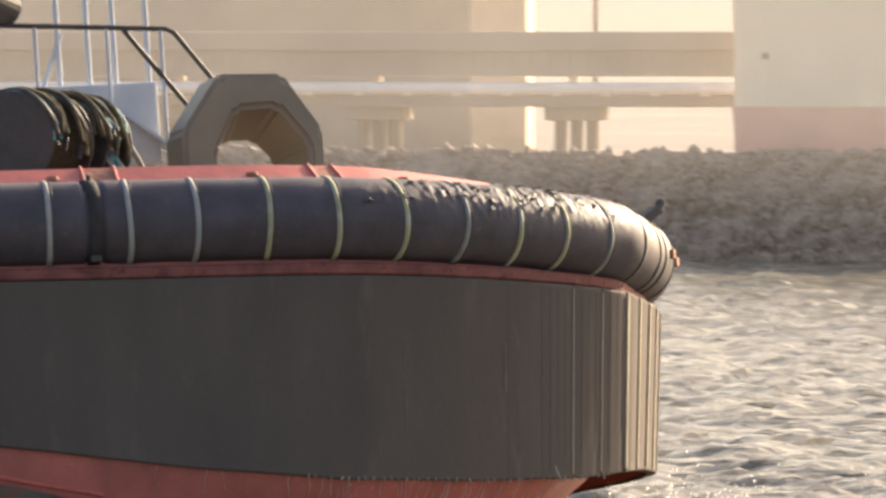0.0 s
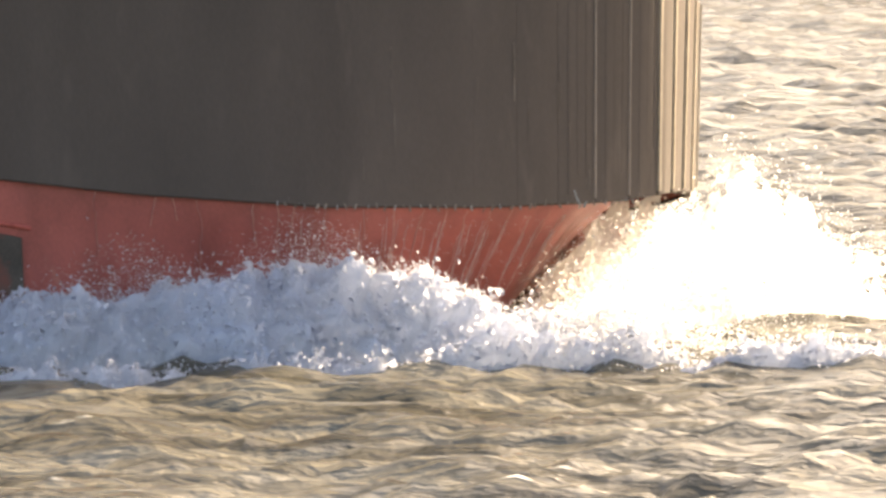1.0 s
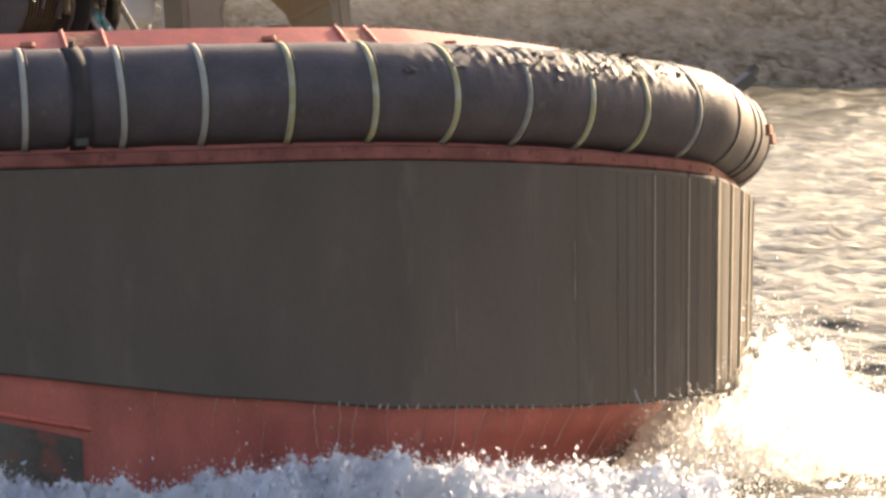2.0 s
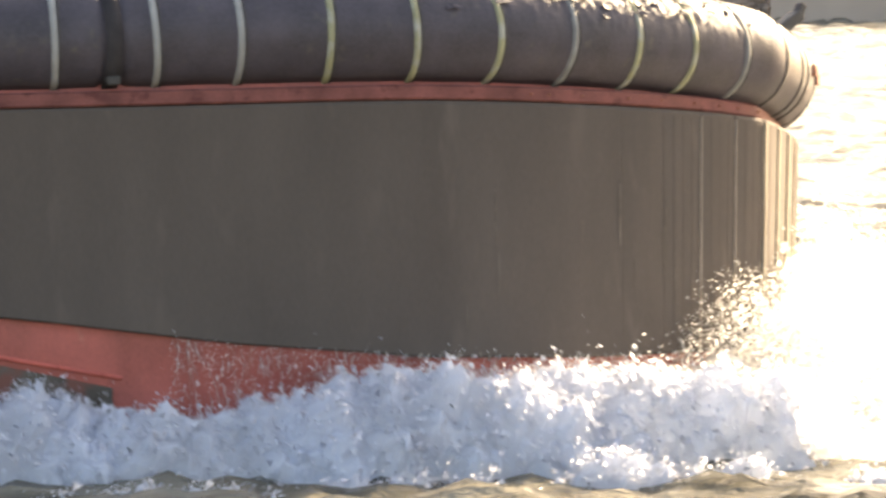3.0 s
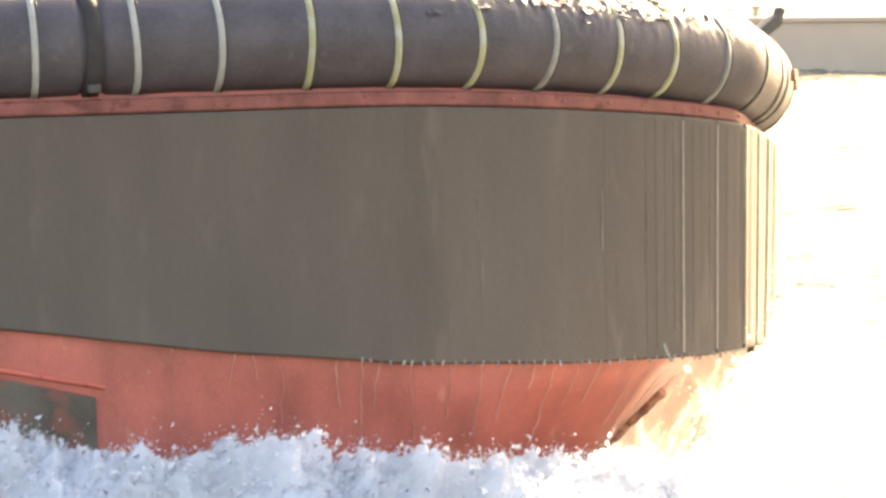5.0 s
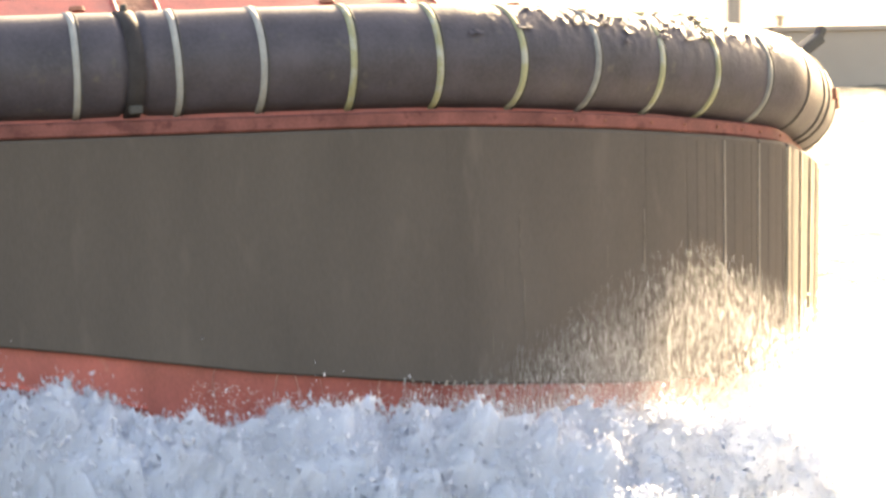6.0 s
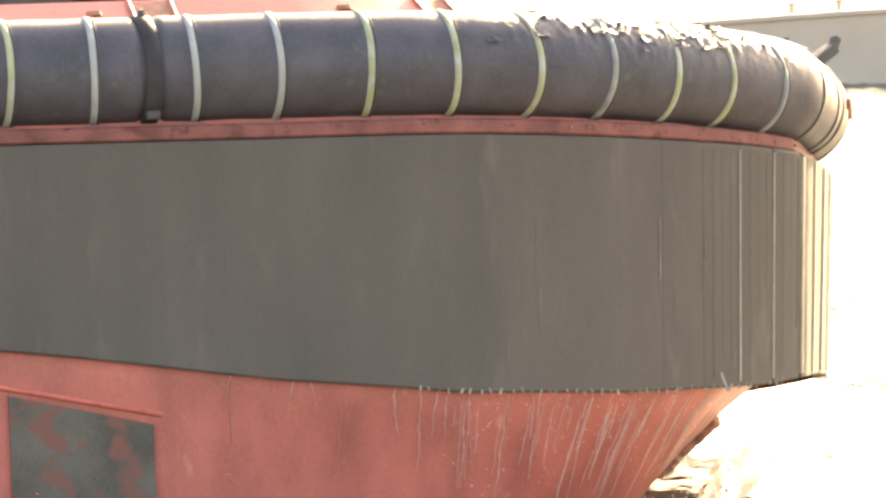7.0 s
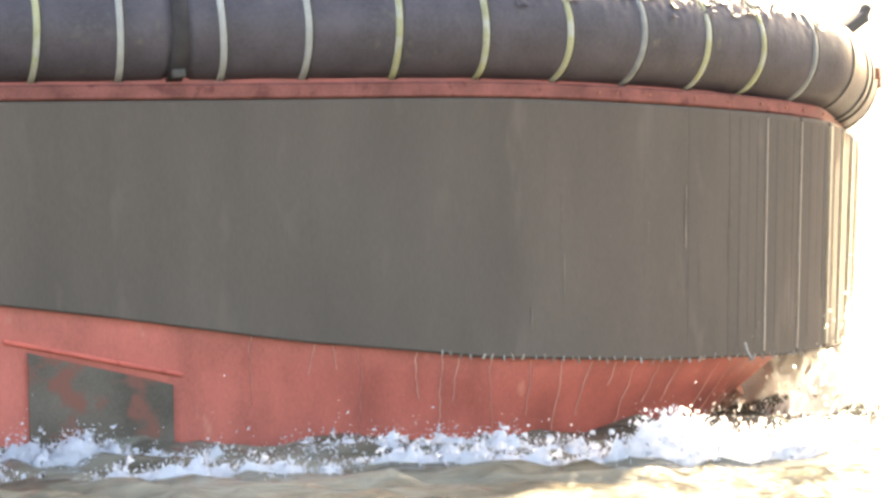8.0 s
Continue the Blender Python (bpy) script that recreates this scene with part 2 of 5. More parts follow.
def rod(bm, a, b, r, n=10, r2=None):
    a, b = Vector(a), Vector(b)
    q = (b - a).to_track_quat("Z", "Y").to_matrix().to_4x4()
    bmesh.ops.create_cone(bm, cap_ends=True, segments=n, radius1=r, radius2=r if r2 is None else r2, depth=(b - a).length,
                          matrix=Matrix.Translation((a + b) / 2) @ q)


def pipe_path(bm, pts, r, n=8):
    """A bent tube in one piece."""
    pts = [Vector(p) for p in pts]
    rings = []
    for i, p in enumerate(pts):
        d = (pts[min(i + 1, len(pts) - 1)] - pts[max(i - 1, 0)]).normalized()
        q = d.to_track_quat("Z", "Y").to_matrix()
        rings.append([bm.verts.new(p + q @ Vector((r * math.cos(2 * math.pi * k / n), r * math.sin(2 * math.pi * k / n), 0))) for k in range(n)])
    for a, c in zip(rings[:-1], rings[1:]):
        for k in range(n):
            bm.faces.new((a[k], a[(k + 1) % n], c[(k + 1) % n], c[k]))
    bm.faces.new(rings[0][::-1])
    bm.faces.new(rings[-1])


# ---- plan of the tug's bow: arc length s from the shoulder, x forward, y to the far side ----
KS = [-14, -0.45, 0.45, 1.35, 2.25, 3.15, 4.05, 4.95, 5.68, 6.08, 7.6, 8.8, 9.55]
KA = [0, 1, 8, 17, 25, 31, 36, 41, 45, 64, 70, 80, 90]
STEP = 0.02
_s = np.arange(-14, 9.551, STEP)
_a = np.radians(np.interp(_s, KS, KA))
_x, _y = np.cumsum(np.cos(_a)) * STEP, np.cumsum(np.sin(_a)) * STEP
_i0 = int(np.argmin(abs(_s)))
_x, _y = _x - _x[_i0], _y - _y[_i0]
S_END, MID = 9.55, float(_y[-1])


def hull(s, o=0.0):
    """Point of the plan at arc length s, pushed out by o; past the stem the far side mirrors the near one."""
    far = s > S_END
    q = 2 * S_END - s if far else s
    a = math.radians(float(np.interp(q, KS, KA)))
    x = float(np.interp(q, _s, _x)) + o * math.sin(a)
    y = float(np.interp(q, _s, _y)) - o * math.cos(a)
    return (x, 2 * MID - y) if far else (x, y)


def fold(s):
    return 2 * S_END - s if s > S_END else s


def z_tube(s):
    return float(np.interp(fold(s), [-14, -5, -1, 1, 4, 7, 9.5], [4.95, 4.78, 4.68, 4.62, 4.49, 4.29, 4.25]))


def z_top(s):
    return float(np.interp(fold(s), [-14, -5, -1, 1, 3, 5, 7, 9.5], [4.25, 4.07, 3.95, 3.9, 3.82, 3.74, 3.64, 3.57]))


def z_low(s):
    return float(np.interp(fold(s), [-14, -5, -3, -1, 1, 3, 5, 6, 7, 9.5], [2.7, 2.22, 1.92, 1.58, 1.34, 1.27, 1.3, 1.38, 1.44, 1.48]))


def z_rim(s):
    """Base height of the bulwark, a little under the tube's line towards the stem."""
    return float(np.interp(fold(s), [-14, -1, 2, 5, 9.5], [4.97, 4.7, 4.6, 4.36, 4.1]))


def lean(s):
    """How far the plating runs in for each metre down below the rubber."""
    return float(np.interp(fold(s), [-14, -5, -2, 1, 4, 5.5, 7, 9.5], [0.05, 0.12, 0.22, 0.44, 0.95, 1.5, 1.85, 1.9]))


FAR_S = 2 * S_END + 14


def ledge(s):
    return float(np.interp(fold(s), [-14, 4, 7, 9.5], [0.02, 0.0, -0.14, -0.18]))


def batter(s):
    """How far the rubber face runs in for each metre down."""
    return float(np.interp(fold(s), [-14, 0, 4, 7, 9.5], [0.0, 0.02, 0.05, 0.09, 0.1]))


def tuck(s):
    """The plating steps in under the rubber towards the stem."""
    return -0.1 - float(np.interp(fold(s), [3, 4.5, 6, 7.5, 9.5], [0.0, 0.12, 0.5, 0.85, 1.0]))


def skin(s, d):
    """Offset of the red plating d metres below the rubber."""
    return tuck(s) - batter(s) * (z_top(s) - z_low(s)) - lean(s) * d * (1 - 0.05 * d)


def sweep(name, section, s0, s1, ds, material, parent, label="", smooth=True, closed=False):
    """A strip or tube along the plan: section(s) gives (o, z) points."""
    ss = np.linspace(s0, s1, max(2, int(round((s1 - s0) / ds)) + 1))
    verts, faces, n = [], [], 0
    for s in ss:
        row = section(float(s))
        n = len(row)
        for o, z in row:
            verts.append((*hull(float(s), o), z))
    m = n if closed else n - 1
    for i in range(len(ss) - 1):
        for j in range(m):
            k = (j + 1) % n
            faces.append((i * n + j, (i + 1) * n + j, (i + 1) * n + k, i * n + k))
    if closed:
        faces.append(tuple(range(n)))
        faces.append(tuple(range((len(ss) - 1) * n, len(ss) * n))[::-1])
    return raw(name, verts, faces, material, parent, label, smooth)


# ---- the sea: one sheet to the horizon, with a choppy middle ----
def sea():
    rnd = np.random.RandomState(5)
    xs = np.concatenate([-np.geomspace(60, 4200, 26)[::-1], np.arange(-59.7, 59.8, 0.29), np.geomspace(60, 4200, 26)])
    ys, y = [], -62.0
    while y < 150:
        ys.append(y)
        y += 0.5 if y < -25 else (0.17 if y < 18 else min(0.6, 0.17 + (y - 18) * 0.005))
    ys = np.concatenate([-np.geomspace(64, 4200, 22)[::-1], np.array(ys), np.geomspace(152, 4200, 26)])
    X, Y = np.meshgrid(xs, ys)
    Z = np.zeros_like(X)
    for i in range(64):
        wl = 0.42 * (16 ** rnd.rand())
        ang = rnd.normal(radians(205), 0.6)
        k = 2 * math.pi / wl
        amp = 0.0108 * wl ** 0.45 * min(1.0, 2.6 / wl) * (0.8 if wl > 2.2 else 1.35)
        ph = k * (X * math.cos(ang) + Y * math.sin(ang)) + rnd.rand() * 7 + 0.8 * np.sin(X * 0.21 * rnd.rand() + Y * 0.3 * rnd.rand() + i)
        gust = 0.65 + 0.35 * np.sin(X * 0.09 + Y * 0.13 + i)
        Z += amp * gust * (np.sin(ph) + 0.35 * np.cos(2 * ph))
    edge = np.clip((62 - abs(X)) / 12, 0, 1) * np.clip((152 - Y) / 12, 0, 1) * np.clip((Y + 64) / 12, 0, 1)
    Z *= edge
    nx, ny = len(xs), len(ys)
    me = bpy.data.meshes.new("water")
    me.vertices.add(nx * ny)
    me.vertices.foreach_set("co", np.stack([X, Y, Z], -1).ravel())
    idx = np.arange(nx * ny).reshape(ny, nx)
    q = np.stack([idx[:-1, :-1], idx[:-1, 1:], idx[1:, 1:], idx[1:, :-1]], -1).reshape(-1, 4)
    me.loops.add(q.size)
    me.loops.foreach_set("vertex_index", q.ravel())
    me.polygons.add(len(q))
    me.polygons.foreach_set("loop_start", np.arange(0, q.size, 4))
    me.polygons.foreach_set("use_smooth", np.ones(len(q), bool))
    me.update(calc_edges=True)
    me.materials.append(SEA)
    return tagged(new("water", me), "choppy murky grey-green harbour water with white crests", "water", kind="structure")


water = sea()


# ---- the far shore ----
def rubble_height(x):
    return float(np.interp(x, [-200, -46, -30, -18, -8, 0, 4], [4.0, 3.3, 3.1, 3.2, 3.0, 2.0, 1.0]))


def breakwater():
    """Long rubble mound with an uneven crest, then loose boulders over its face."""
    rnd = random.Random(3)
    bm = bmesh.new()
    grid = []
    for i in range(161):
        x = -150 + i * 0.97
        row = []
        h = rubble_height(x)
        for j in range(11):
            f = j / 10
            y = 136 - 0.4 + f * 3.2
            z = -0.6 + f * (h + 0.6) + (rnd.uniform(-0.12, 0.12) if 0 < j else 0)
            row.append(bm.verts.new((x + rnd.uniform(-0.2, 0.2), y + rnd.uniform(-0.2, 0.2), z)))
        row.append(bm.verts.new((x, 146, h - 0.1)))
        row.append(bm.verts.new((x, 146.2, -0.8)))
        grid.append(row)
    for a, b in zip(grid[:-1], grid[1:]):
        for j in range(len(a) - 1):
            bm.faces.new((a[j], b[j], b[j + 1], a[j + 1]))
    base = tagged(link("breakwater", bm, STONE), "long dark rubble breakwater of wet boulders along the water", "breakwater", kind="structure")
    shapes = []
    for k in range(6):
        b2 = bmesh.new()
        bmesh.ops.create_icosphere(b2, subdivisions=2, radius=1)
        for v in b2.verts:
            d = v.co.normalized()
            v.co = d * (0.75 + 0.35 * noise.noise(d * 1.7 + Vector((k * 9, 0, 0)))) * Vector((1.2, 0.9, 0.7)).length / 1.6
            v.co.z *= 0.65
        me = bpy.data.meshes.new("boulder")
        b2.to_mesh(me)
        b2.free()
        me.materials.append(STONE)
        shapes.append(me)
    # small loose stone, past counting
    nr = np.random.RandomState(9)
    unit = bmesh.new()
    bmesh.ops.create_icosphere(unit, subdivisions=1, radius=1)
    uv = np.array([v.co[:] for v in unit.verts])
    uf = np.array([[v.index for v in f.verts] for f in unit.faces])
    unit.free()
    vs, fs = [], []
    for i in range(9000):
        x, f = nr.uniform(-52, 2), nr.rand() ** 0.8
        r = 0.06 + 0.15 * nr.rand() ** 2
        c = np.array([x, 135.6 + f * 3.3, -0.5 + f * (rubble_height(x) + 0.55)])
        fs.append(uf + len(uv) * i)
        vs.append(uv * r * nr.uniform(0.6, 1.5, 3) * nr.uniform(0.75, 1.2, (len(uv), 1)) + c)
    tagged(raw("rubble", np.concatenate(vs), np.concatenate(fs).tolist(), STONE, base, "loose broken stone over the mound"), kind="stuff")
    for i in range(290):
        x = rnd.uniform(-50, 1)
        f = rnd.random()
        ob = new("boulder", rnd.choice(shapes))
        ob.parent = base
        r = rnd.uniform(0.14, 0.32) * (1.25 - 0.5 * f)
        ob.matrix_basis = pose(x, 135.7 + f * 3.1, -0.5 + f * (rubble_height(x) + 0.5), rnd.uniform(-25, 25), rnd.uniform(-25, 25), rnd.uniform(0, 360)) @ Matrix.Diagonal((r * rnd.uniform(0.8, 1.4), r, r, 1))


breakwater()


def quay_wall():
    bm = bmesh.new()
    xs = [1.5, 6, 12, 18, 24, 30, 36, 38, 41, 46, 55, 75, 150]
    hs = [1.42, 1.4, 1.42, 1.45, 1.5, 1.6, 1.7, 1.85, 2.05, 2.3, 2.8, 3.2, 3.4]
    rows = []
    for x, h in zip(xs, hs):
        rows.append([bm.verts.new(c) for c in ((x, 136, -1), (x, 136, h - 0.12), (x, 135.9, h - 0.12), (x, 135.9, h), (x, 138, h), (x, 138, -1))])
    for a, b in zip(rows[:-1], rows[1:]):
        for j in range(5):
            bm.faces.new((a[j], b[j], b[j + 1], a[j + 1]))
    bm.faces.new(rows[0])
    tagged(link("quay_wall", bm, CONCRETE), "low weathered concrete harbour wall with a coping", "harbour wall", kind="structure")


quay_wall()


def mooring_pile(x, top, r, y=135.4):
    th = tagged(new("mooring_pile"), "pale round steel pile standing against the wall", "pile", "piles along the wall")
    th.location = (x, y, 0)
    bm = bmesh.new()
    rod(bm, (0, 0, -1.5), (0, 0, top), r, 18)
    part("shaft", bm, CONCRETE, th, smooth=False)
    bm = bmesh.new()
    rod(bm, (0, 0, top), (0, 0, top + 0.12), r * 1.12, 18, r * 0.7)
    part("cap", bm, CONCRETE, th)
    bm = bmesh.new()
    rod(bm, (0, 0, 0.9), (0, 0, 1.05), r * 1.08, 18)
    part("band", bm, STEEL, th)


mooring_pile(6.4, 4.6, 0.13)
mooring_pile(11.4, 4.6, 0.17)
mooring_pile(17.4, 4.8, 0.19)
mooring_pile(28.2, 4.8, 0.2)


def bollard(x, z):
    th = tagged(new("bollard"), "small dark bollard on the wall's coping", "bollard", "bollards on the wall")
    th.location = (x, 136.6, z)
    bm = bmesh.new()
    rod(bm, (0, 0, -0.02), (0, 0, 0.22), 0.1, 14, 0.08)
    part("post", bm, TRESTLE, th)
    bm = bmesh.new()
    rod(bm, (0, 0, 0.2), (0, 0, 0.3), 0.13, 14)
    part("head", bm, TRESTLE, th)


for bx, bz in ((9.3, 1.41), (20.5, 1.47), (29.6, 1.59), (39.2, 1.93), (40.5, 2.01)):
    bollard(bx, bz)


def shore():
    """Pale sunlit ground behind the walls, rising gently, as far as the haze."""
    bm = bmesh.new()
    rows = []
    for y, z in ((139, 0.6), (150, 0.9), (220, 1.6), (420, 3.2), (900, 6.0), (3500, 26.0)):
        rows.append([bm.verts.new((x, y, z + 0.2 * noise.noise(Vector((x * 0.02, y * 0.02, 0))))) for x in (-3800, -900, -300, -120, -60, -20, 20, 60, 120, 300, 900, 3800)])
    for a, b in zip(rows[:-1], rows[1:]):
        for j in range(len(a) - 1):
            bm.faces.new((a[j], a[j + 1], b[j + 1], b[j]))
    tagged(link("ground", bm, PALE, smooth=True), "pale sunlit sandy yard beyond the harbour wall", "ground", kind="structure")


shore()


def haze_sheet():
    """One faint translucent sheet added as airlight over the shore, thinning along it and downwards."""
    m = bpy.data.materials.new("airlight_sheet")
    m.use_nodes = True
    nt = m.node_tree
    nt.nodes.remove(nt.nodes["Principled BSDF"])
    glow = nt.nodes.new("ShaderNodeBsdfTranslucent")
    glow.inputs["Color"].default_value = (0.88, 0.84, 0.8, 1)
    clear = nt.nodes.new("ShaderNodeBsdfTransparent")
    tc = nt.nodes.new("ShaderNodeTexCoord")
    n = nt.nodes.new("ShaderNodeTexNoise")
    n.inputs["Scale"].default_value, n.inputs["Detail"].default_value = 0.12, 3
    nt.links.new(tc.outputs["Object"], n.inputs["Vector"])
    sep = nt.nodes.new("ShaderNodeSeparateXYZ")
    nt.links.new(tc.outputs["Object"], sep.inputs[0])
    # strength of the imitated haze: uneven, fading along X and towards the water
    value = None
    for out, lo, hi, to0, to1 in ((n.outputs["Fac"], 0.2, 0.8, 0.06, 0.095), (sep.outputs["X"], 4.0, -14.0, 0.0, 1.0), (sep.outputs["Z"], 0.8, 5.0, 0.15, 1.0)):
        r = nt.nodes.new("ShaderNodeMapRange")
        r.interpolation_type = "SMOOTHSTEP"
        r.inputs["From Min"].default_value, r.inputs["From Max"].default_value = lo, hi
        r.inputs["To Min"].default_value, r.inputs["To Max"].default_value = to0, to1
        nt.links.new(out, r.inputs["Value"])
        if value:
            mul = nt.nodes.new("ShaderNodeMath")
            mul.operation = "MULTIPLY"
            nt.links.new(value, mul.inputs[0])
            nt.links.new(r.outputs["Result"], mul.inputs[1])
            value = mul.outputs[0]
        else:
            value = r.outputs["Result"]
    mix = nt.nodes.new("ShaderNodeMixShader")
    nt.links.new(value, mix.inputs[0])
    nt.links.new(clear.outputs[0], mix.inputs[1])
    nt.links.new(glow.outputs[0], mix.inputs[2])
    nt.links.new(mix.outputs[0], nt.nodes["Material Output"].inputs["Surface"])
    for y in (119.0,):
        vs, fs = [], []
        for i in range(41):
            x = -120 + 125 * i / 40
            for j, z in enumerate((-0.3, 6.0, 12.0)):
                vs.append((x, y + 0.6 * math.sin(x * 0.11 + j), z))
        for i in range(40):
            for j in range(2):
                c = i * 3 + j
                fs.append((c, c + 3, c + 4, c + 1))
        tagged(raw("haze", vs, fs, m, None, "", True), "translucent sheet standing in for sunlit haze before the far shore", "haze", "haze over the far shore", kind="stuff")


haze_sheet()


def trestle():
    """Concrete pipe bridge on paired columns behind the breakwater."""
    th = tagged(new("pipe_bridge"), "long hazy concrete pipe bridge on paired piers", "bridge")
    th.location = (0, 150, 0)
    bm = bmesh.new()
    box(bm, pose(-48, 0, 4.56), 56, 2.4, 0.36, 0.04)
    part("deck", bm, TRESTLE, th)
    bm = bmesh.new()
    box(bm, pose(-48, -1.0, 6.42), 56, 0.5, 0.6, 0.04)
    part("upper_beam", bm, TRESTLE, th)
    bm = bmesh.new()
    box(bm, pose(-48, -0.9, 5.73), 56, 0.3, 0.82, 0.03)
    part("girder", bm, TRESTLE, th)
    for y, z, r in ((-1.2, 4.95, 0.2), (-0.5, 4.9, 0.16)):
        bm = bmesh.new()
        rod(bm, (-76, y, z), (-20, y, z), r, 14)
        part("pipe", bm, PIPE, th)
    for k in range(9):
        x = -75.1 + k * 6.2
        for dx in (-0.5, 0, 0.5):
            bm = bmesh.new()
            rod(bm, (x + dx, 0, 0.3), (x + dx, 0, 4.2), 0.2, 14)
            part("column", bm, TRESTLE, th)
        bm = bmesh.new()
        box(bm, pose(x, 0, 4.18), 1.8, 1.8, 0.44, 0.05)
        part("pier_cap", bm, TRESTLE, th)
        bm = bmesh.new()
        box(bm, pose(x, -0.6, 5.1), 0.3, 0.3, 0.9, 0.02)
        part("upright", bm, TRESTLE, th)
    for k in range(36):
        bm = bmesh.new()
        box(bm, pose(-74 + k * 1.55, -1.42, 4.78), 0.3, 0.2, 0.1, 0.01)
        part("pipe_saddle", bm, BEIGE, th)
    for k in range(90):
        bm = bmesh.new()
        box(bm, pose(-75 + k * 0.6, -1.1, 5.75), 0.07, 0.06, 0.5)
        part("baluster", bm, TRESTLE, th)


trestle()


def moored_ship():
    th = tagged(new("moored_ship"), "hazy beige ship's hull with faded red bottom paint", "ship")
    th.location = (-25.7, 141.0, 0)
    prof = [(0.0, 0.1), (0.05, -0.3), (0.35, -0.8), (1.1, -1.2), (4.0, -1.4), (22, -1.4)]

    def hullband(z0, z1, z2):
        bm = bmesh.new()
        rows = []
        for z, dx in ((z0, 0.0), (z1, 0.02), (z2, -0.06)):
            rows.append([bm.verts.new((x + dx, y, z)) for x, y in prof] + [bm.verts.new((x + dx, y + 4.5, z)) for x, y in prof[::-1]])
        for a, b in zip(rows[:-1], rows[1:]):
            for j in range(len(a)):
                k = (j + 1) % len(a)
                bm.faces.new((a[j], a[k], b[k], b[j]))
        bm.faces.new(rows[0])
        bm.faces.new(rows[-1][::-1])
        return bm
    part("bottom", hullband(-1.0, 3.6, 4.5), PINK, th)
    part("ship_side", hullband(4.5, 6.0, 7.7), BEIGE, th)
    bm = bmesh.new()
    box(bm, pose(10.5, 1.6, 8.1), 18, 4, 0.8, 0.1)
    part("superstructure", bm, BEIGE, th)
    bm = bmesh.new()
    rod(bm, (1.1, -1.35, 6.0), (1.1, -1.25, 6.0), 0.12, 12)
    part("fairlead", bm, TRESTLE, th)


moored_ship()


def shed(x, y, z, w, d, h, m, label):
    th = tagged(new("shed"), label, "building", "buildings on the far shore")
    th.location = (x, y, z)
    bm = bmesh.new()
    box(bm, pose(0, 0, h / 2), w, d, h, 0.03)
    part("wall", bm, m, th)
    bm = bmesh.new()
    for sx in (-1, 1):
        box(bm, pose(sx * w * 0.25, 0, h + 0.3, 0, sx * 9, 0), w * 0.54, d + 0.6, 0.12)
    part("roof", bm, BEIGE, th)
    for k in range(max(2, int(w / 3))):
        bm = bmesh.new()
        box(bm, pose(-w / 2 + 1.5 + k * 3, -d / 2 - 0.02, h * 0.55), 1.2, 0.06, 0.9)
        part("window", bm, TRESTLE, th)


shed(-39.3, 185, 1.0, 2.0, 2.0, 9.0, ORANGE, "narrow orange brick switch house beyond the bridge")
shed(-54.3, 200, 1.2, 26, 10, 9.0, TRESTLE, "long hazy grey-beige warehouse on the far shore")
shed(-92, 210, 1.2, 22, 10, 9.0, BEIGE, "pale hazy warehouse on the far shore")


def mast(x, y, h):
    th = tagged(new("lamp_mast"), "thin pale lamp mast in the haze", "mast", "masts on the far shore")
    th.location = (x, y, 0.8)
    bm = bmesh.new()
    rod(bm, (0, 0, 0), (0, 0, h), 0.09, 8, 0.05)
    part("pole", bm, PALE, th)
    bm = bmesh.new()
    box(bm, pose(0.3, 0, h), 0.8, 0.2, 0.12)
    part("lamp_head", bm, PALE, th)


mast(-32.5, 160, 14)
mast(-58, 158, 14)


# ---- the tug ----
tug = tagged(new("tugboat"), "red tug with black rubber bow fendering punching through waves", "tugboat")


def tug_hull():
    def low(s):
        zl = z_low(s)
        k = lean(s)
        b0 = tuck(s) - batter(s) * (z_top(s) - zl)
        rows = [(b0, zl + 0.3), (b0, zl - 0.02)]
        for d in (0.3, 0.6, 0.9, 1.2, 1.6, 2.1, 2.7):
            o = b0 - k * d * (1 - 0.05 * d)
            rows.append((max(o, -4.6), zl - d))
        return rows
    sweep("hull_bottom", low, -13.5, FAR_S - 0.5, 0.12, RED, tug, "red hull plating raked in under the fendering, streaked wet")
    sweep("hull_side", lambda s: [(-0.16, z_tube(s) - 0.2), (-0.16, z_top(s) - 0.3), (-0.16 - batter(s) * 2.2, z_low(s) + 0.02)], -13.5, FAR_S - 0.5, 0.2, RED, tug)
    sweep("fender_ledge", lambda s: [(-0.3, z_top(s) + 0.17), (ledge(s) - 0.03, z_top(s) + 0.165), (ledge(s), z_top(s) + 0.14), (ledge(s), z_top(s) + 0.03), (ledge(s) - 0.02, z_top(s) + 0.012), (-0.3, z_top(s) + 0.006)],
          -13.5, FAR_S - 0.5, 0.12, LEDGE, tug, "scuffed red steel ledge between the fenders, coloured darker as shaded", smooth=False)
    # rim plate inside the tube, sloping up to the bulwark top, and deck behind it
    sweep("bulwark", lambda s: [(-0.5, z_rim(s) + 0.2), (-0.62, z_rim(s) + 0.46), (-1.05, z_rim(s) + 0.76), (-1.12, z_rim(s) + 0.76), (-1.14, z_rim(s) - 0.1)],
          -13.5, FAR_S - 0.5, 0.15, RED_DECK, tug, "sloping pinkish-red bulwark plate with freeing slots", smooth=False)
    bm = bmesh.new()
    ring = [bm.verts.new((*hull(s, -1.1), z_tube(s) + 0.1)) for s in np.linspace(-13.5, FAR_S - 0.5, 80)]
    bm.faces.new(ring)
    part("deck", bm, DECK, tug)
    bm = bmesh.new()
    x0, y0 = hull(-13.5, -0.15)
    x1, y1 = hull(FAR_S - 0.5, -0.15)
    box(bm, pose(x0 + 0.05, (y0 + y1) / 2, 2.6), 0.1, y1 - y0, 4.6, 0.03)
    part("transom", bm, RED, tug)


tug_hull()


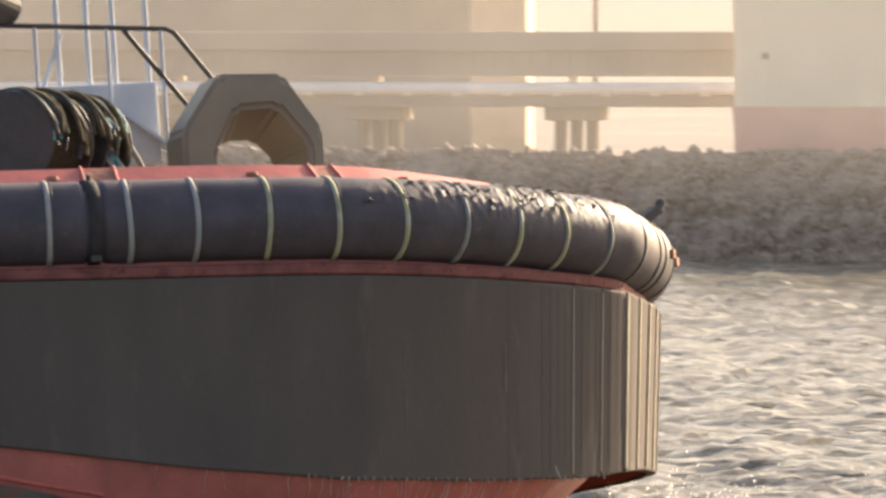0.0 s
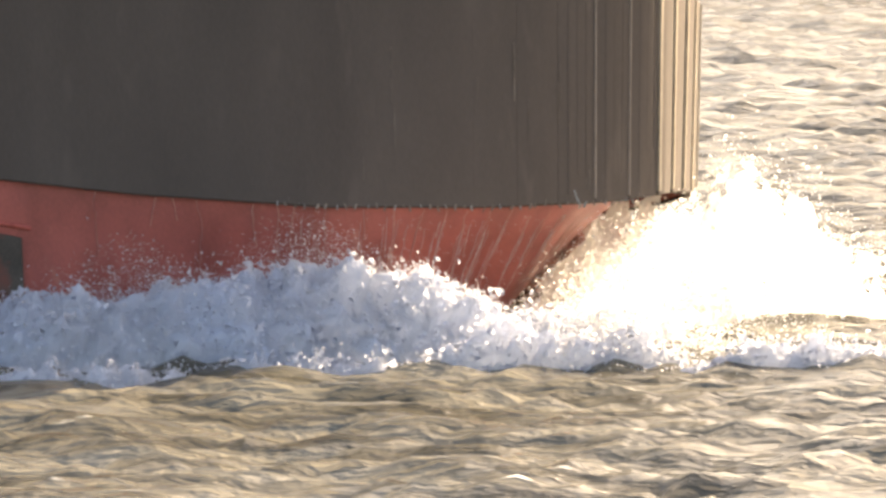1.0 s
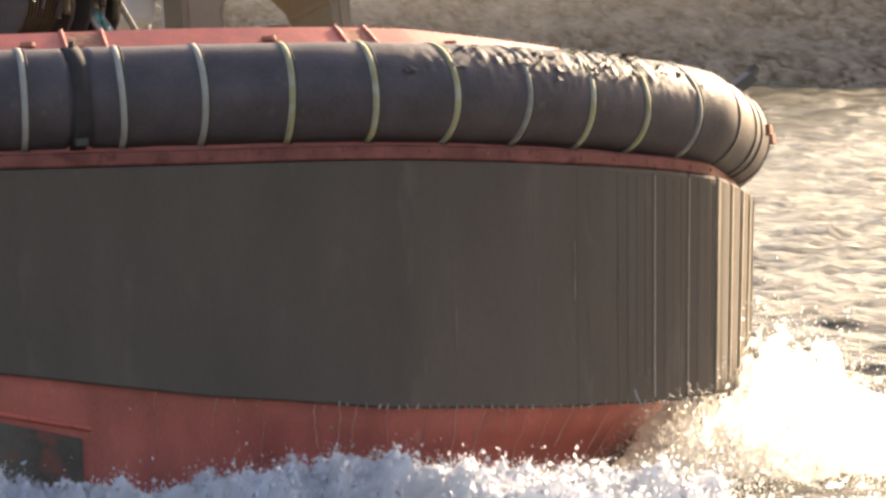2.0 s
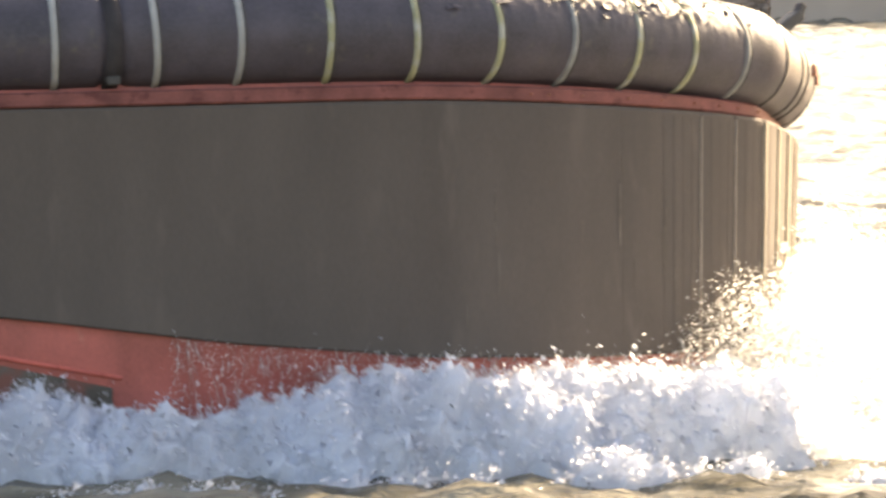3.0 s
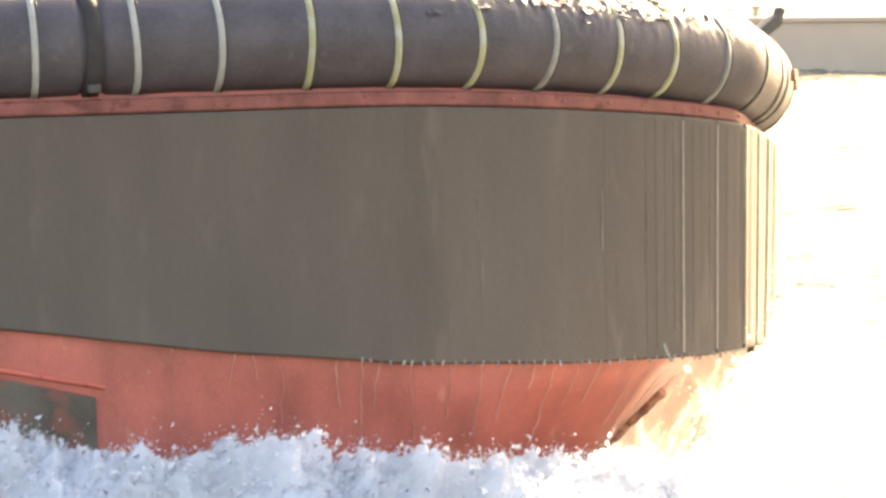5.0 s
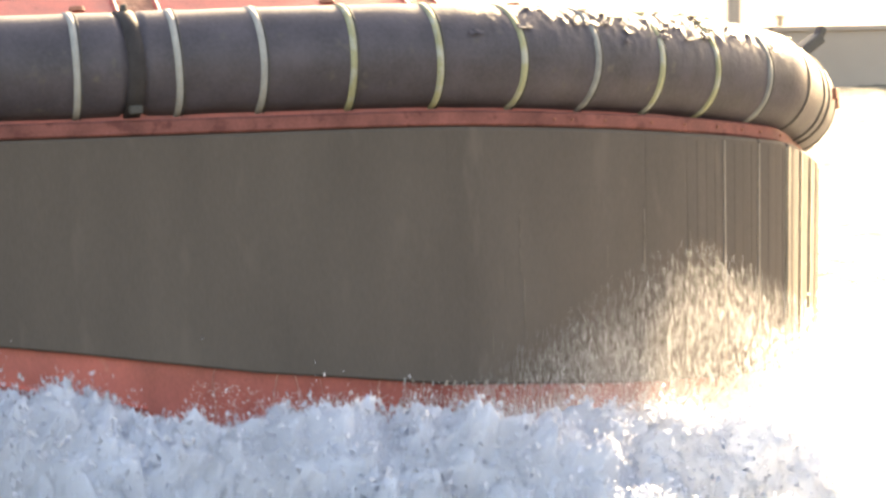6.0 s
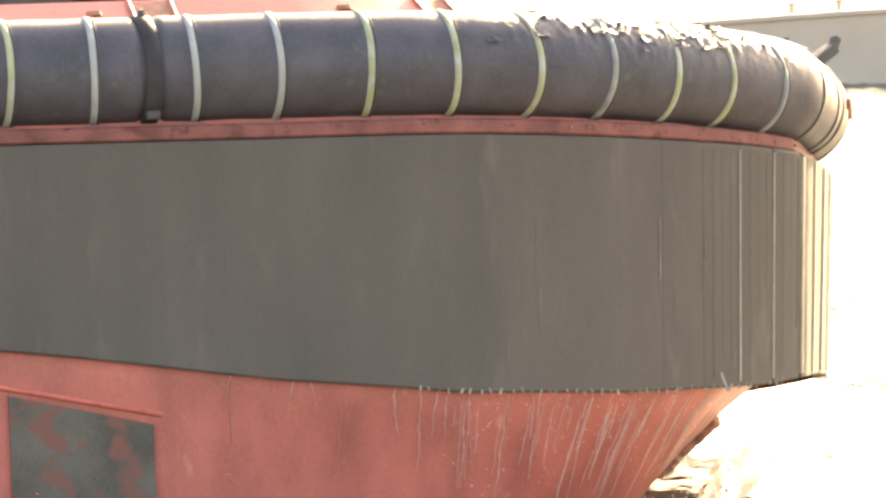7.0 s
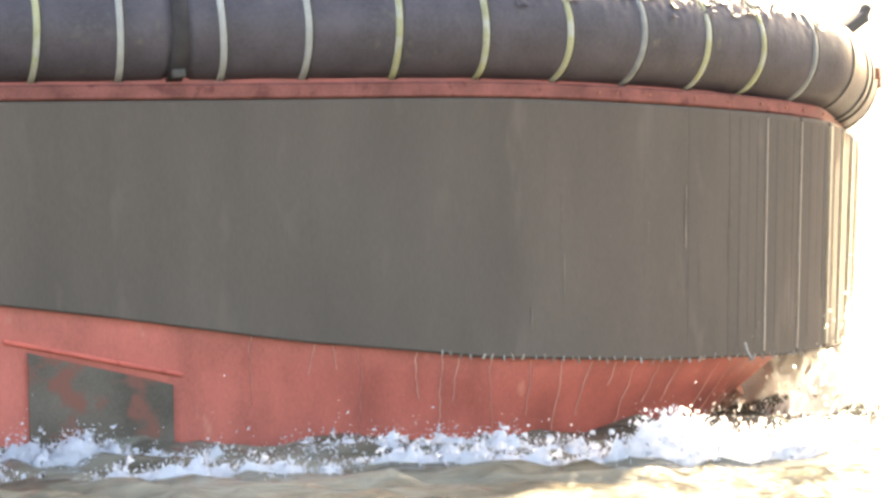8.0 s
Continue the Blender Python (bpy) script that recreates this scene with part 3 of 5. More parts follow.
def rubber_blocks():
    """Upright rubber blocks side by side; towards the stem the joints between them open."""
    pitch, s = 0.62, -13.3
    while s < FAR_S - 1.2:
        mid = fold(s + pitch / 2)
        gap = float(np.interp(mid, [2.5, 4.5, 6], [0.0003, 0.002, 0.008]))
        dep = float(np.interp(mid, [2.5, 4.5, 6], [0.0006, 0.004, 0.025]))
        s0, s1 = s + gap, s + pitch - gap
        worn = 0.02 + 0.075 * float(np.interp(mid, [5.2, 5.9], [0, 1])) * (0.8 + 0.4 * noise.noise(Vector((s * 2.3, 1, 0))))
        crown = float(np.interp(mid, [2.5, 5], [0.0005, 0.006]))
        worn = worn if mid > 5 else float(np.interp(mid, [2.5, 5], [0.004, 0.02]))
        cut = [(s0, -0.12), (s0, -dep * 0.6), (s0 + min(worn, 0.02), 0.0), (s0 + 0.2, crown), (s1 - 0.2, crown), (s1 - worn, 0.0), (s1, -dep - 0.6 * max(0.0, worn - 0.02)), (s1, -0.12)]
        verts = []
        for q, o in cut:
            zt, zl = z_top(q), z_low(q)
            for f, din in ((0.0, 0.012), (0.006, 0.0), (0.5, 0.0), (0.985, 0.0), (1.0, 0.02)):
                down = (zt - zl) * (1 - f)
                verts.append((*hull(q - 0.045 * down * (1 if q < S_END else -1), (o - din if o > -0.1 else o) - batter(q) * down), zt - down))
        faces = [(i * 5 + j, (i + 1) * 5 + j, (i + 1) * 5 + j + 1, i * 5 + j + 1) for i in range(7) for j in range(4)]
        faces += [tuple(i * 5 for i in range(8))[::-1], tuple(i * 5 + 4 for i in range(8))]
        raw("rubber_block", verts, faces, RUBBER, tug)
        if 4.75 < mid and s < S_END:
            # raised lip along the joint, its pale colour standing in for sunlit edges
            pale = mid > 5.7
            lw, lp = 0.034 if pale else 0.013, (0.02 if pale else 0.009) + 0.006 * noise.noise(Vector((s * 3, 0, 0)))
            vv = []
            for f in (0.02, 0.98):
                for dq, o in ((-lw, -0.03), (-lw, lp), (lw, lp), (lw, -0.03)):
                    down = (z_top(s) - z_low(s)) * (1 - f)
                    vv.append((*hull(s + dq - 0.045 * down * (1 if s < S_END else -1), o - batter(s) * down), z_top(s) - down))
            raw("joint_lip", vv, [(0, 1, 5, 4), (1, 2, 6, 5), (2, 3, 7, 6), (0, 3, 2, 1), (4, 5, 6, 7)], LIP if pale else WORN_LIT, tug)
        if 4.3 < mid < 5.8 and s < S_END:
            # fine upright ribs worn into the face
            for r in range(3):
                q = s0 + pitch * (0.25 + 0.25 * r) + 0.03 * noise.noise(Vector((s * 5, r * 3.1, 2)))
                top, foot = 0.97, 0.04 + 0.35 * abs(noise.noise(Vector((s * 3, r * 7.7, 5))))
                vv = []
                for f in (foot, (foot + top) / 2, top):
                    for dq, o in ((-0.006, 0.0), (0.0, 0.005), (0.006, 0.0)):
                        down = (z_top(q) - z_low(q)) * (1 - f)
                        vv.append((*hull(q + dq - 0.045 * down, o + 0.002 - batter(q) * down), z_top(q) - down))
                raw("face_rib", vv, [(a, a + 1, a + 4, a + 3) for a in (0, 1, 3, 4)], RUBBER, tug)
        s += pitch


def bow_tube():
    R = 0.535
    n = 60

    def ring(s):
        out = []
        f = fold(s)
        torn = min(1.0, 1.5 * max(0.0, 1 - abs(f - 3.7) / 2.9))
        joint = 0.045 * math.exp(-((s + 2.2 + 0.03 * math.sin(s * 40)) / 0.09) ** 4) if s < 0 else 0
        for k in range(n):
            a = 2 * math.pi * k / n
            r = R - joint + 0.006 * noise.noise(Vector((s * 2.2, math.cos(a) * 2, math.sin(a) * 2)))
            top = min(1.0, max(0.0, math.sin(a) + 0.05) * 1.6) * min(1.0, max(0.0, math.cos(a) * 1.6 + 0.15))
            lump = noise.noise(Vector((s * 7.0, a * 6, 3)))
            flake = noise.noise(Vector((s * 13, a * 15, 8)))
            r += torn * top * (0.012 * abs(lump) + (0.012 if lump > 0.12 else 0) + (0.014 if flake > 0.2 else 0)) + 0.004 * torn * top * math.sin(s * 40 + 9 * lump)
            out.append((-0.3 + r * math.cos(a), z_tube(s) + r * math.sin(a)))
        return out
    sweep("bow_fender", ring, -13.5, FAR_S - 0.5, 0.032, TUBE, tug, "fat black rubber tube fender, torn along its top", closed=True)

    def strap(s, material, w=0.075, label=""):
        verts, faces = [], []
        m = 40
        for side, rr in ((-w / 2, R - 0.01), (-w / 2 + 0.008, R + 0.016), (w / 2 - 0.008, R + 0.016), (w / 2, R - 0.01)):
            for k in range(m):
                a = 2 * math.pi * k / m
                wob = 0.012 * math.sin(a * 2 + s * 5)
                verts.append((*hull(s + side + wob, -0.3 + rr * math.cos(a)), z_tube(s) + rr * math.sin(a)))
        for j in range(3):
            for k in range(m):
                l = (k + 1) % m
                faces.append((j * m + k, j * m + l, (j + 1) * m + l, (j + 1) * m + k))
        raw("strap", verts, faces, material, tug, label, True)
    spots = [(-6.6, WEB_W), (-5.7, WEB_W), (-4.8, WEB_W), (-3.62, WEB_Y), (-2.78, WEB_W), (-1.77, WEB_W), (-0.93, WEB_W), (-0.02, WEB_Y), (0.86, WEB_Y), (1.76, WEB_Y), (2.66, WEB_G),
             (3.55, WEB_Y), (4.37, WEB_Y), (5.25, WEB_G), (6.1, WEB_D), (6.95, WEB_D), (7.35, WEB_D), (8.2, WEB_D), (9.6, WEB_G), (10.6, WEB_G), (11.6, WEB_G), (12.6, WEB_G)]
    words = {WEB_W: "white webbing lashing round the tube fender", WEB_Y: "yellowed webbing lashing round the tube fender", WEB_G: "grey dirty webbing lashing round the tube fender", WEB_D: "blackened webbing lashing round the tube fender"}
    for s, m in spots:
        strap(s, m, label=words[m])
        # added dark band that draws the shadow line along the lashing
        if m is not WEB_D:
            strap(s + 0.052, WEB_D, 0.026)
    # dark sleeve over the joint between two lengths of tube, with a peg on top
    strap(-2.2, SLEEVE, 0.17, "dark rubber sleeve closing the joint in the tube")
    bm = bmesh.new()
    x, y = hull(-2.2, -0.3)
    rod(bm, (x, y - 0.1, z_tube(-2.2) + 0.48), (x, y - 0.12, z_tube(-2.2) + 0.6), 0.05, 10, 0.03)
    part("peg", bm, DARK, tug)
    # loose flaps of torn rubber along the top
    tear = random.Random(12)
    for k in range(44):
        s, a = tear.gauss(4.0, 1.1), tear.uniform(0.25, 1.25)
        ls, la, curl = tear.uniform(0.04, 0.16), tear.uniform(0.05, 0.16), tear.uniform(0.008, 0.03)
        vv = []
        for i in range(4):
            for j in range(3):
                q = s + ls * (i / 3 - 0.5) + tear.uniform(-0.015, 0.015)
                b = a - la * j / 2 + tear.uniform(-0.02, 0.02)
                rr = R + 0.02 + curl * (j / 2) ** 2 + tear.uniform(-0.006, 0.006)
                vv.append((*hull(q, -0.3 + rr * math.cos(b)), z_tube(q) + rr * math.sin(b)))
        raw("torn_flap", vv, [(i * 3 + j, i * 3 + 3 + j, i * 3 + 4 + j, i * 3 + j + 1) for i in range(3) for j in range(2)], TUBE, tug)
    # bracket on top near the stem, clamp on the face
    x, y = hull(7.3, 0.02)
    bm = bmesh.new()
    box(bm, pose(x + 0.03, y, z_tube(7.3) + 0.49, 0, -28, 30), 0.38, 0.18, 0.12, 0.02)
    box(bm, pose(x + 0.18, y + 0.05, z_tube(7.3) + 0.6, 0, -60, 30), 0.2, 0.1, 0.08, 0.012)
    part("towing_bracket", bm, DARK, tug, "small dark steel horn bolted on the tube fender")
    for s, dz in ((7.8, 0.04), (8.5, 0.0)):
        x, y = hull(s, 0.24)
        bm = bmesh.new()
        box(bm, pose(x, y, z_tube(s) - 0.03 + dz, 0, 0, 60), 0.13, 0.1, 0.12, 0.015)
        part("clamp", bm, RUST, tug)
    # shackle under the joint
    bm = bmesh.new()
    x, y = hull(-2.2, 0.02)
    box(bm, pose(x, y - 0.02, z_tube(-2.4) - 0.47), 0.14, 0.08, 0.09, 0.02)
    part("joint_shackle", bm, DARK, tug)


bow_tube()


def bow_fittings():
    # freeing slots in the bulwark's slope
    for s, w in ((-1.95, 0.36), (1.2, 0.34), (-5.6, 0.36)):
        verts = []
        for q in (s - w / 2, s + w / 2):
            for o, z in ((-0.655, 0.493), (-1.0, 0.731)):
                verts.append((*hull(q, o), z_rim(q) + z))
        raw("freeing_slot", verts, [(0, 2, 3, 1)], RUST, tug, "dark open freeing slot")
        for q in (s - w / 2 - 0.03, s + w / 2 + 0.03):
            bm = bmesh.new()
            x0, y0 = hull(q, -0.63)
            x1, y1 = hull(q, -1.05)
            rod(bm, (x0, y0, z_rim(q) + 0.48), (x1, y1, z_rim(q) + 0.77), 0.025, 8)
            part("slot_rib", bm, RED_DECK, tug)
    for s in (-2.55, 0.05, 2.5, -4.2):
        x, y = hull(s, -0.84)
        bm = bmesh.new()
        rod(bm, (x, y, z_rim(s) + 0.6), (x, y, z_rim(s) + 0.645), 0.085, 14, 0.07)
        part("drain_cover", bm, RUST, tug)
    # worn black panel on the red plating
    verts, faces = [], []
    cols, rws = 10, 8
    for i in range(cols + 1):
        s = -3.8 + i * 0.143
        for j in range(rws + 1):
            z = 1.6 - 0.037 * i - j * 0.13
            d = z_low(s) - z
            verts.append((*hull(s, skin(s, d) + 0.03), z))
    for i in range(cols):
        for j in range(rws):
            a = i * (rws + 1) + j
            faces.append((a, a + rws + 1, a + rws + 2, a + 1))
    pad = raw("hull_panel", verts, faces, BLACK, tug, "square black panel on the red plating, worn through")
    th = pad.modifiers.new("thick", "SOLIDIFY")
    th.thickness, th.offset = 0.035, -1
    # bar over the panel
    bm = bmesh.new()
    pts = []
    for i in range(9):
        s = -4.03 + i * 0.22
        z = 1.72 - 0.05 * i
        d = z_low(s) - z
        pts.append((*hull(s, skin(s, d) + 0.02), z))
    pipe_path(bm, pts, 0.025, 8)
    part("rubbing_bar", bm, RED_DECK, tug)
    # stem bar, rough with growth
    bm = bmesh.new()
    lead, path = np.linspace(4, S_END, 60), []
    for k in range(20):
        d = 0.33 + k * 0.027
        pts = [hull(float(s), skin(float(s), d) + 0.03) for s in lead]
        i = int(np.argmax([p[0] * 0.978 - p[1] * 0.208 for p in pts]))
        path.append((*pts[i], z_low(float(lead[i])) - d))
    pipe_path(bm, path, 0.065, 10)
    for v in bm.verts:
        v.co += noise.noise_vector(v.co * 9) * 0.035
    part("stem_bar", bm, GROWTH, tug, "rough brown stem bar with growth")
    # water running down the plating
    rnd = random.Random(8)
    for k in range(19):
        s = -1.5 + k * 0.36 + rnd.uniform(-0.17, 0.17)
        n = rnd.randint(4, 13)
        w = rnd.uniform(0.004, 0.011)
        pts, q = [], s
        for j in range(n):
            d = 0.02 + j * 0.075
            q += rnd.uniform(-0.022, 0.028)
            pts.append((q, d))
        verts, faces = [], []
        for j, (q, d) in enumerate(pts):
            ww = w * (1 - 0.5 * j / n) * rnd.uniform(0.6, 1.3)
            for sd, oo in ((-ww, 0.0), (0, 0.014), (ww, 0.0)):
                verts.append((*hull(q + sd, skin(q, d) + 0.005 + oo), z_low(q) - d))
        for j in range(n - 1):
            for i in range(2):
                a = j * 3 + i
                faces.append((a, a + 1, a + 4, a + 3))
        raw("water_streak", verts, faces, WET, tug, "", True)
    # pale scuffs down the rubber and frayed bits along its lower edge
    for k in range(12):
        s = rnd.uniform(0.8, 4.6)
        z1 = z_low(s) + rnd.uniform(0.1, 1.9)
        ln, w = rnd.uniform(0.12, 0.7), rnd.uniform(0.004, 0.012)
        verts, faces = [], []
        for j in range(6):
            z = z1 - ln * j / 5
            down = z_top(s) - z
            if z < z_low(s) + 0.03:
                break
            ww = w * rnd.uniform(0.4, 1.2)
            for sd, oo in ((-ww, 0.001), (0, 0.003), (ww, 0.001)):
                verts.append((*hull(s - 0.045 * down + sd, oo + 0.007 - batter(s) * down), z))
        n = len(verts) // 3
        for j in range(n - 1):
            for i in range(2):
                a = j * 3 + i
                faces.append((a, a + 1, a + 4, a + 3))
        if n > 1:
            raw("scuff", verts, faces, SCUFF, tug)
    for k in range(46):
        s = 0.4 + k * 0.115 + rnd.uniform(-0.04, 0.04)
        down = z_top(s) - z_low(s)
        x, y = hull(s - 0.045 * down, -batter(s) * down - 0.005)
        bm = bmesh.new()
        box(bm, pose(x, y, z_low(s) + rnd.uniform(-0.02, 0.02), 0, rnd.uniform(-30, 30), 0), rnd.uniform(0.01, 0.025), 0.02, rnd.uniform(0.03, 0.08), 0.003)
        part("frayed_edge", bm, WORN_LIT if k % 3 else WEB_W, tug)
    for k in range(9):
        s = 2.1 + k * 0.47 + rnd.uniform(-0.16, 0.16)
        x, y = hull(s, ledge(s) + 0.012)
        bm = bmesh.new()
        bmesh.ops.create_icosphere(bm, subdivisions=1, radius=0.016, matrix=Matrix.Translation((x, y, z_top(s) + 0.085)))
        part("bolt", bm, RUST, tug)
    # frayed rope end under the rubber
    bm = bmesh.new()
    x, y = hull(4.05, 0.03)
    pipe_path(bm, [(x, y, z_low(4) + 0.14), (x + 0.02, y, z_low(4) + 0.06), (x + 0.05, y - 0.01, z_low(4) - 0.02), (x + 0.04, y, z_low(4) - 0.06)], 0.012, 6)
    part("rope_end", bm, WEB_W, tug, "pale frayed rope end")


bow_fittings()


def staple():
    """Octagonal towing arch of box section."""
    bm = bmesh.new()
    out = [(-0.96, 0), (-0.96, 0.62), (-0.42, 1.36), (0.46, 1.34), (0.96, 0.6), (0.96, 0)]
    front = [(-0.5, 0), (-0.5, 0.36), (-0.2, 0.9), (0.36, 0.92), (0.76, 0.42), (0.78, 0)]
    back = [(-0.5, 0), (-0.48, 0.3), (-0.16, 0.52), (0.2, 0.52), (0.46, 0.26), (0.48, 0)]
    dep = 0.4
    rings = []
    for y, inn in ((-dep, front), (dep, back)):
        rings.append(([bm.verts.new((x, y, z)) for x, z in out], [bm.verts.new((x, y, z)) for x, z in inn]))
    (o0, i0), (o1, i1) = rings
    for j in range(5):
        bm.faces.new((o0[j], o0[j + 1], i0[j + 1], i0[j])[::-1])
        bm.faces.new((o1[j], o1[j + 1], i1[j + 1], i1[j]))
        bm.faces.new((o0[j], o1[j], o1[j + 1], o0[j + 1])[::-1])
        bm.faces.new((i0[j], i1[j], i1[j + 1], i0[j + 1]))
    for j in (0, 5):
        bm.faces.new((o0[j], i0[j], i1[j], o1[j]))
    bmesh.ops.recalc_face_normals(bm, faces=bm.faces)
    bmesh.ops.bevel(bm, geom=list(bm.edges), offset=0.06, segments=3, affect="EDGES")
    ob = part("towing_staple", bm, BUFF, tug, "buff-painted octagonal steel towing arch on the foredeck")
    ob.matrix_basis = pose(0.6, 5.0, 5.62, 0, 0, 8)
    for dx in (-0.72, 0.72):
        bm = bmesh.new()
        box(bm, pose(dx, 0, -0.35), 0.56, 1.16, 0.72, 0.03)
        part("foot", bm, BUFF, ob)


staple()


def winch():
    ob = new("winch")
    ob.parent = tug
    tagged(ob, "dark rope winch with full drums on the foredeck")
    ob.matrix_basis = pose(-1.75, 5.2, 5.95, 0, 0, 48)
    for x0, w in ((-1.15, 0.85), (0.1, 0.5)):
        bm = bmesh.new()
        for k in range(int(w / 0.06)):
            bmesh.ops.create_cone(bm, cap_ends=True, segments=28, radius1=0.52, radius2=0.5, depth=0.055, matrix=pose(x0 + k * 0.06, 0, 0.25, 0, 90, 0))
        part("rope_drum", bm, ROPE_D, ob, "brown rope wound on the drum")
        for xx in (x0 - 0.06, x0 + w):
            bm = bmesh.new()
            bmesh.ops.create_cone(bm, cap_ends=True, segments=32, radius1=0.66, radius2=0.66, depth=0.05, matrix=pose(xx, 0, 0.25, 0, 90, 0))
            bmesh.ops.bevel(bm, geom=list(bm.edges), offset=0.012, segments=1, affect="EDGES")
            part("flange", bm, DARK, ob)
    bm = bmesh.new()
    box(bm, pose(-0.5, 0.1, -0.55), 2.2, 1.1, 0.7, 0.04)
    part("bed", bm, DARK, ob)
    lay = random.Random(6)
    for k in range(22):
        bm = bmesh.new()
        xx, rr, a0 = lay.uniform(-1.2, 0.55), lay.uniform(0.6, 0.72), lay.uniform(-0.5, 0.2)
        pipe_path(bm, [(xx + 0.05 * math.sin(j * 0.9 + k), -rr * math.cos(a0 + j * 0.22), 0.25 + rr * math.sin(a0 + j * 0.22)) for j in range(12)], lay.uniform(0.025, 0.045), 7)
        part("rope", bm, (ROPE_D, DARK, ROPE_D, ROPE)[k % 4], ob, "heavy rope turn lying over the winch drum")
    bm = bmesh.new()
    box(bm, pose(0.85, 0.1, 0.0), 0.35, 0.8, 0.95, 0.06)
    part("gearbox", bm, DARK, ob)
    rnd = random.Random(4)
    for k in range(9):
        bm = bmesh.new()
        x0 = 0.12 + rnd.uniform(-0.12, 0.14)
        pts = [(x0 + rnd.uniform(-0.05, 0.05) + 0.03 * j, -0.6 - 0.06 * math.sin(j * 1.2) + rnd.uniform(-0.03, 0.03), 0.55 - j * 0.13) for j in range(8)]
        pipe_path(bm, pts, 0.028, 6)
        part("rope", bm, ROPE if k % 3 else WEB_W, ob, "teal mooring rope hanging over the drum" if k % 3 else "pale rope hanging over the drum")
    bm = bmesh.new()
    pipe_path(bm, [(0.45, -0.55, 0.5), (0.75, -0.6, 0.1), (1.05, -0.62, -0.25), (1.3, -0.62, -0.4)], 0.035, 8)
    part("rope", bm, WEB_W, ob, "pale rope led forward")


winch()


def deckhouse_rails():
    z0 = 5.95
    bm = bmesh.new()
    pipe_path(bm, [(-6.5, 6.4, 8.2), (-2.46, 6.4, 7.97), (-0.12, 6.4, 7.81), (-0.02, 6.4, 7.76), (0.5, 6.4, 7.05)], 0.035, 10)
    part("handrail", bm, DARK, tug, "dark tubular handrail sloping down forward")
    bm = bmesh.new()
    pipe_path(bm, [(-0.7, 6.4, 7.83), (0.12, 6.4, 6.75)], 0.035, 10)
    part("handrail", bm, DARK, tug)
    for x, h in ((-0.2, 7.8), (-1.88, 7.93), (-2.6, 7.97), (-0.92, 7.85)):
        bm = bmesh.new()
        rod(bm, (x, 6.4, z0 - 0.6), (x, 6.4, h), 0.028, 10)
        part("stanchion", bm, GREYBLUE, tug)
    for x in (-1.47, -0.72, -0.27, -1.07):
        bm = bmesh.new()
        rod(bm, (x, 7.2, z0 - 0.4), (x, 7.2, 9.6), 0.038, 10)
        part("mast_post", bm, GREYBLUE, tug, "grey-blue upright post of the fore mast")
    bm = bmesh.new()
    rod(bm, (-1.77, 7.2, 7.0), (-1.42, 7.2, 7.9), 0.03, 8)
    part("brace", bm, GREYBLUE, tug)
    bm = bmesh.new()
    box(bm, pose(-1.7, 7.1, 6.6), 2.9, 0.9, 1.1, 0.05)
    part("locker", bm, GREYBLUE, tug, "pale grey-blue deck locker")
    bm = bmesh.new()
    box(bm, pose(-0.2, 6.7, 6.3, 0, 38, 0), 1.3, 0.5, 0.06, 0.01)
    part("stair_stringer", bm, GREYBLUE, tug)
    bm = bmesh.new()
    rod(bm, (-2.6, 6.0, 8.3), (-2.25, 6.5, 8.2), 0.2, 20, 0.26)
    part("searchlight", bm, DARK, tug, "dark searchlight drum on its bracket")
    bm = bmesh.new()
    rod(bm, (-2.42, 6.3, 7.9), (-2.42, 6.28, 8.15), 0.05, 10)
    part("searchlight_bracket", bm, DARK, tug)
    bm = bmesh.new()
    rod(bm, (0.75, 4.7, 5.3), (0.75, 4.7, 5.75), 0.16, 16, 0.14)
    part("bitt", bm, DARK, tug, "short dark bitt under the arch")


deckhouse_rails()


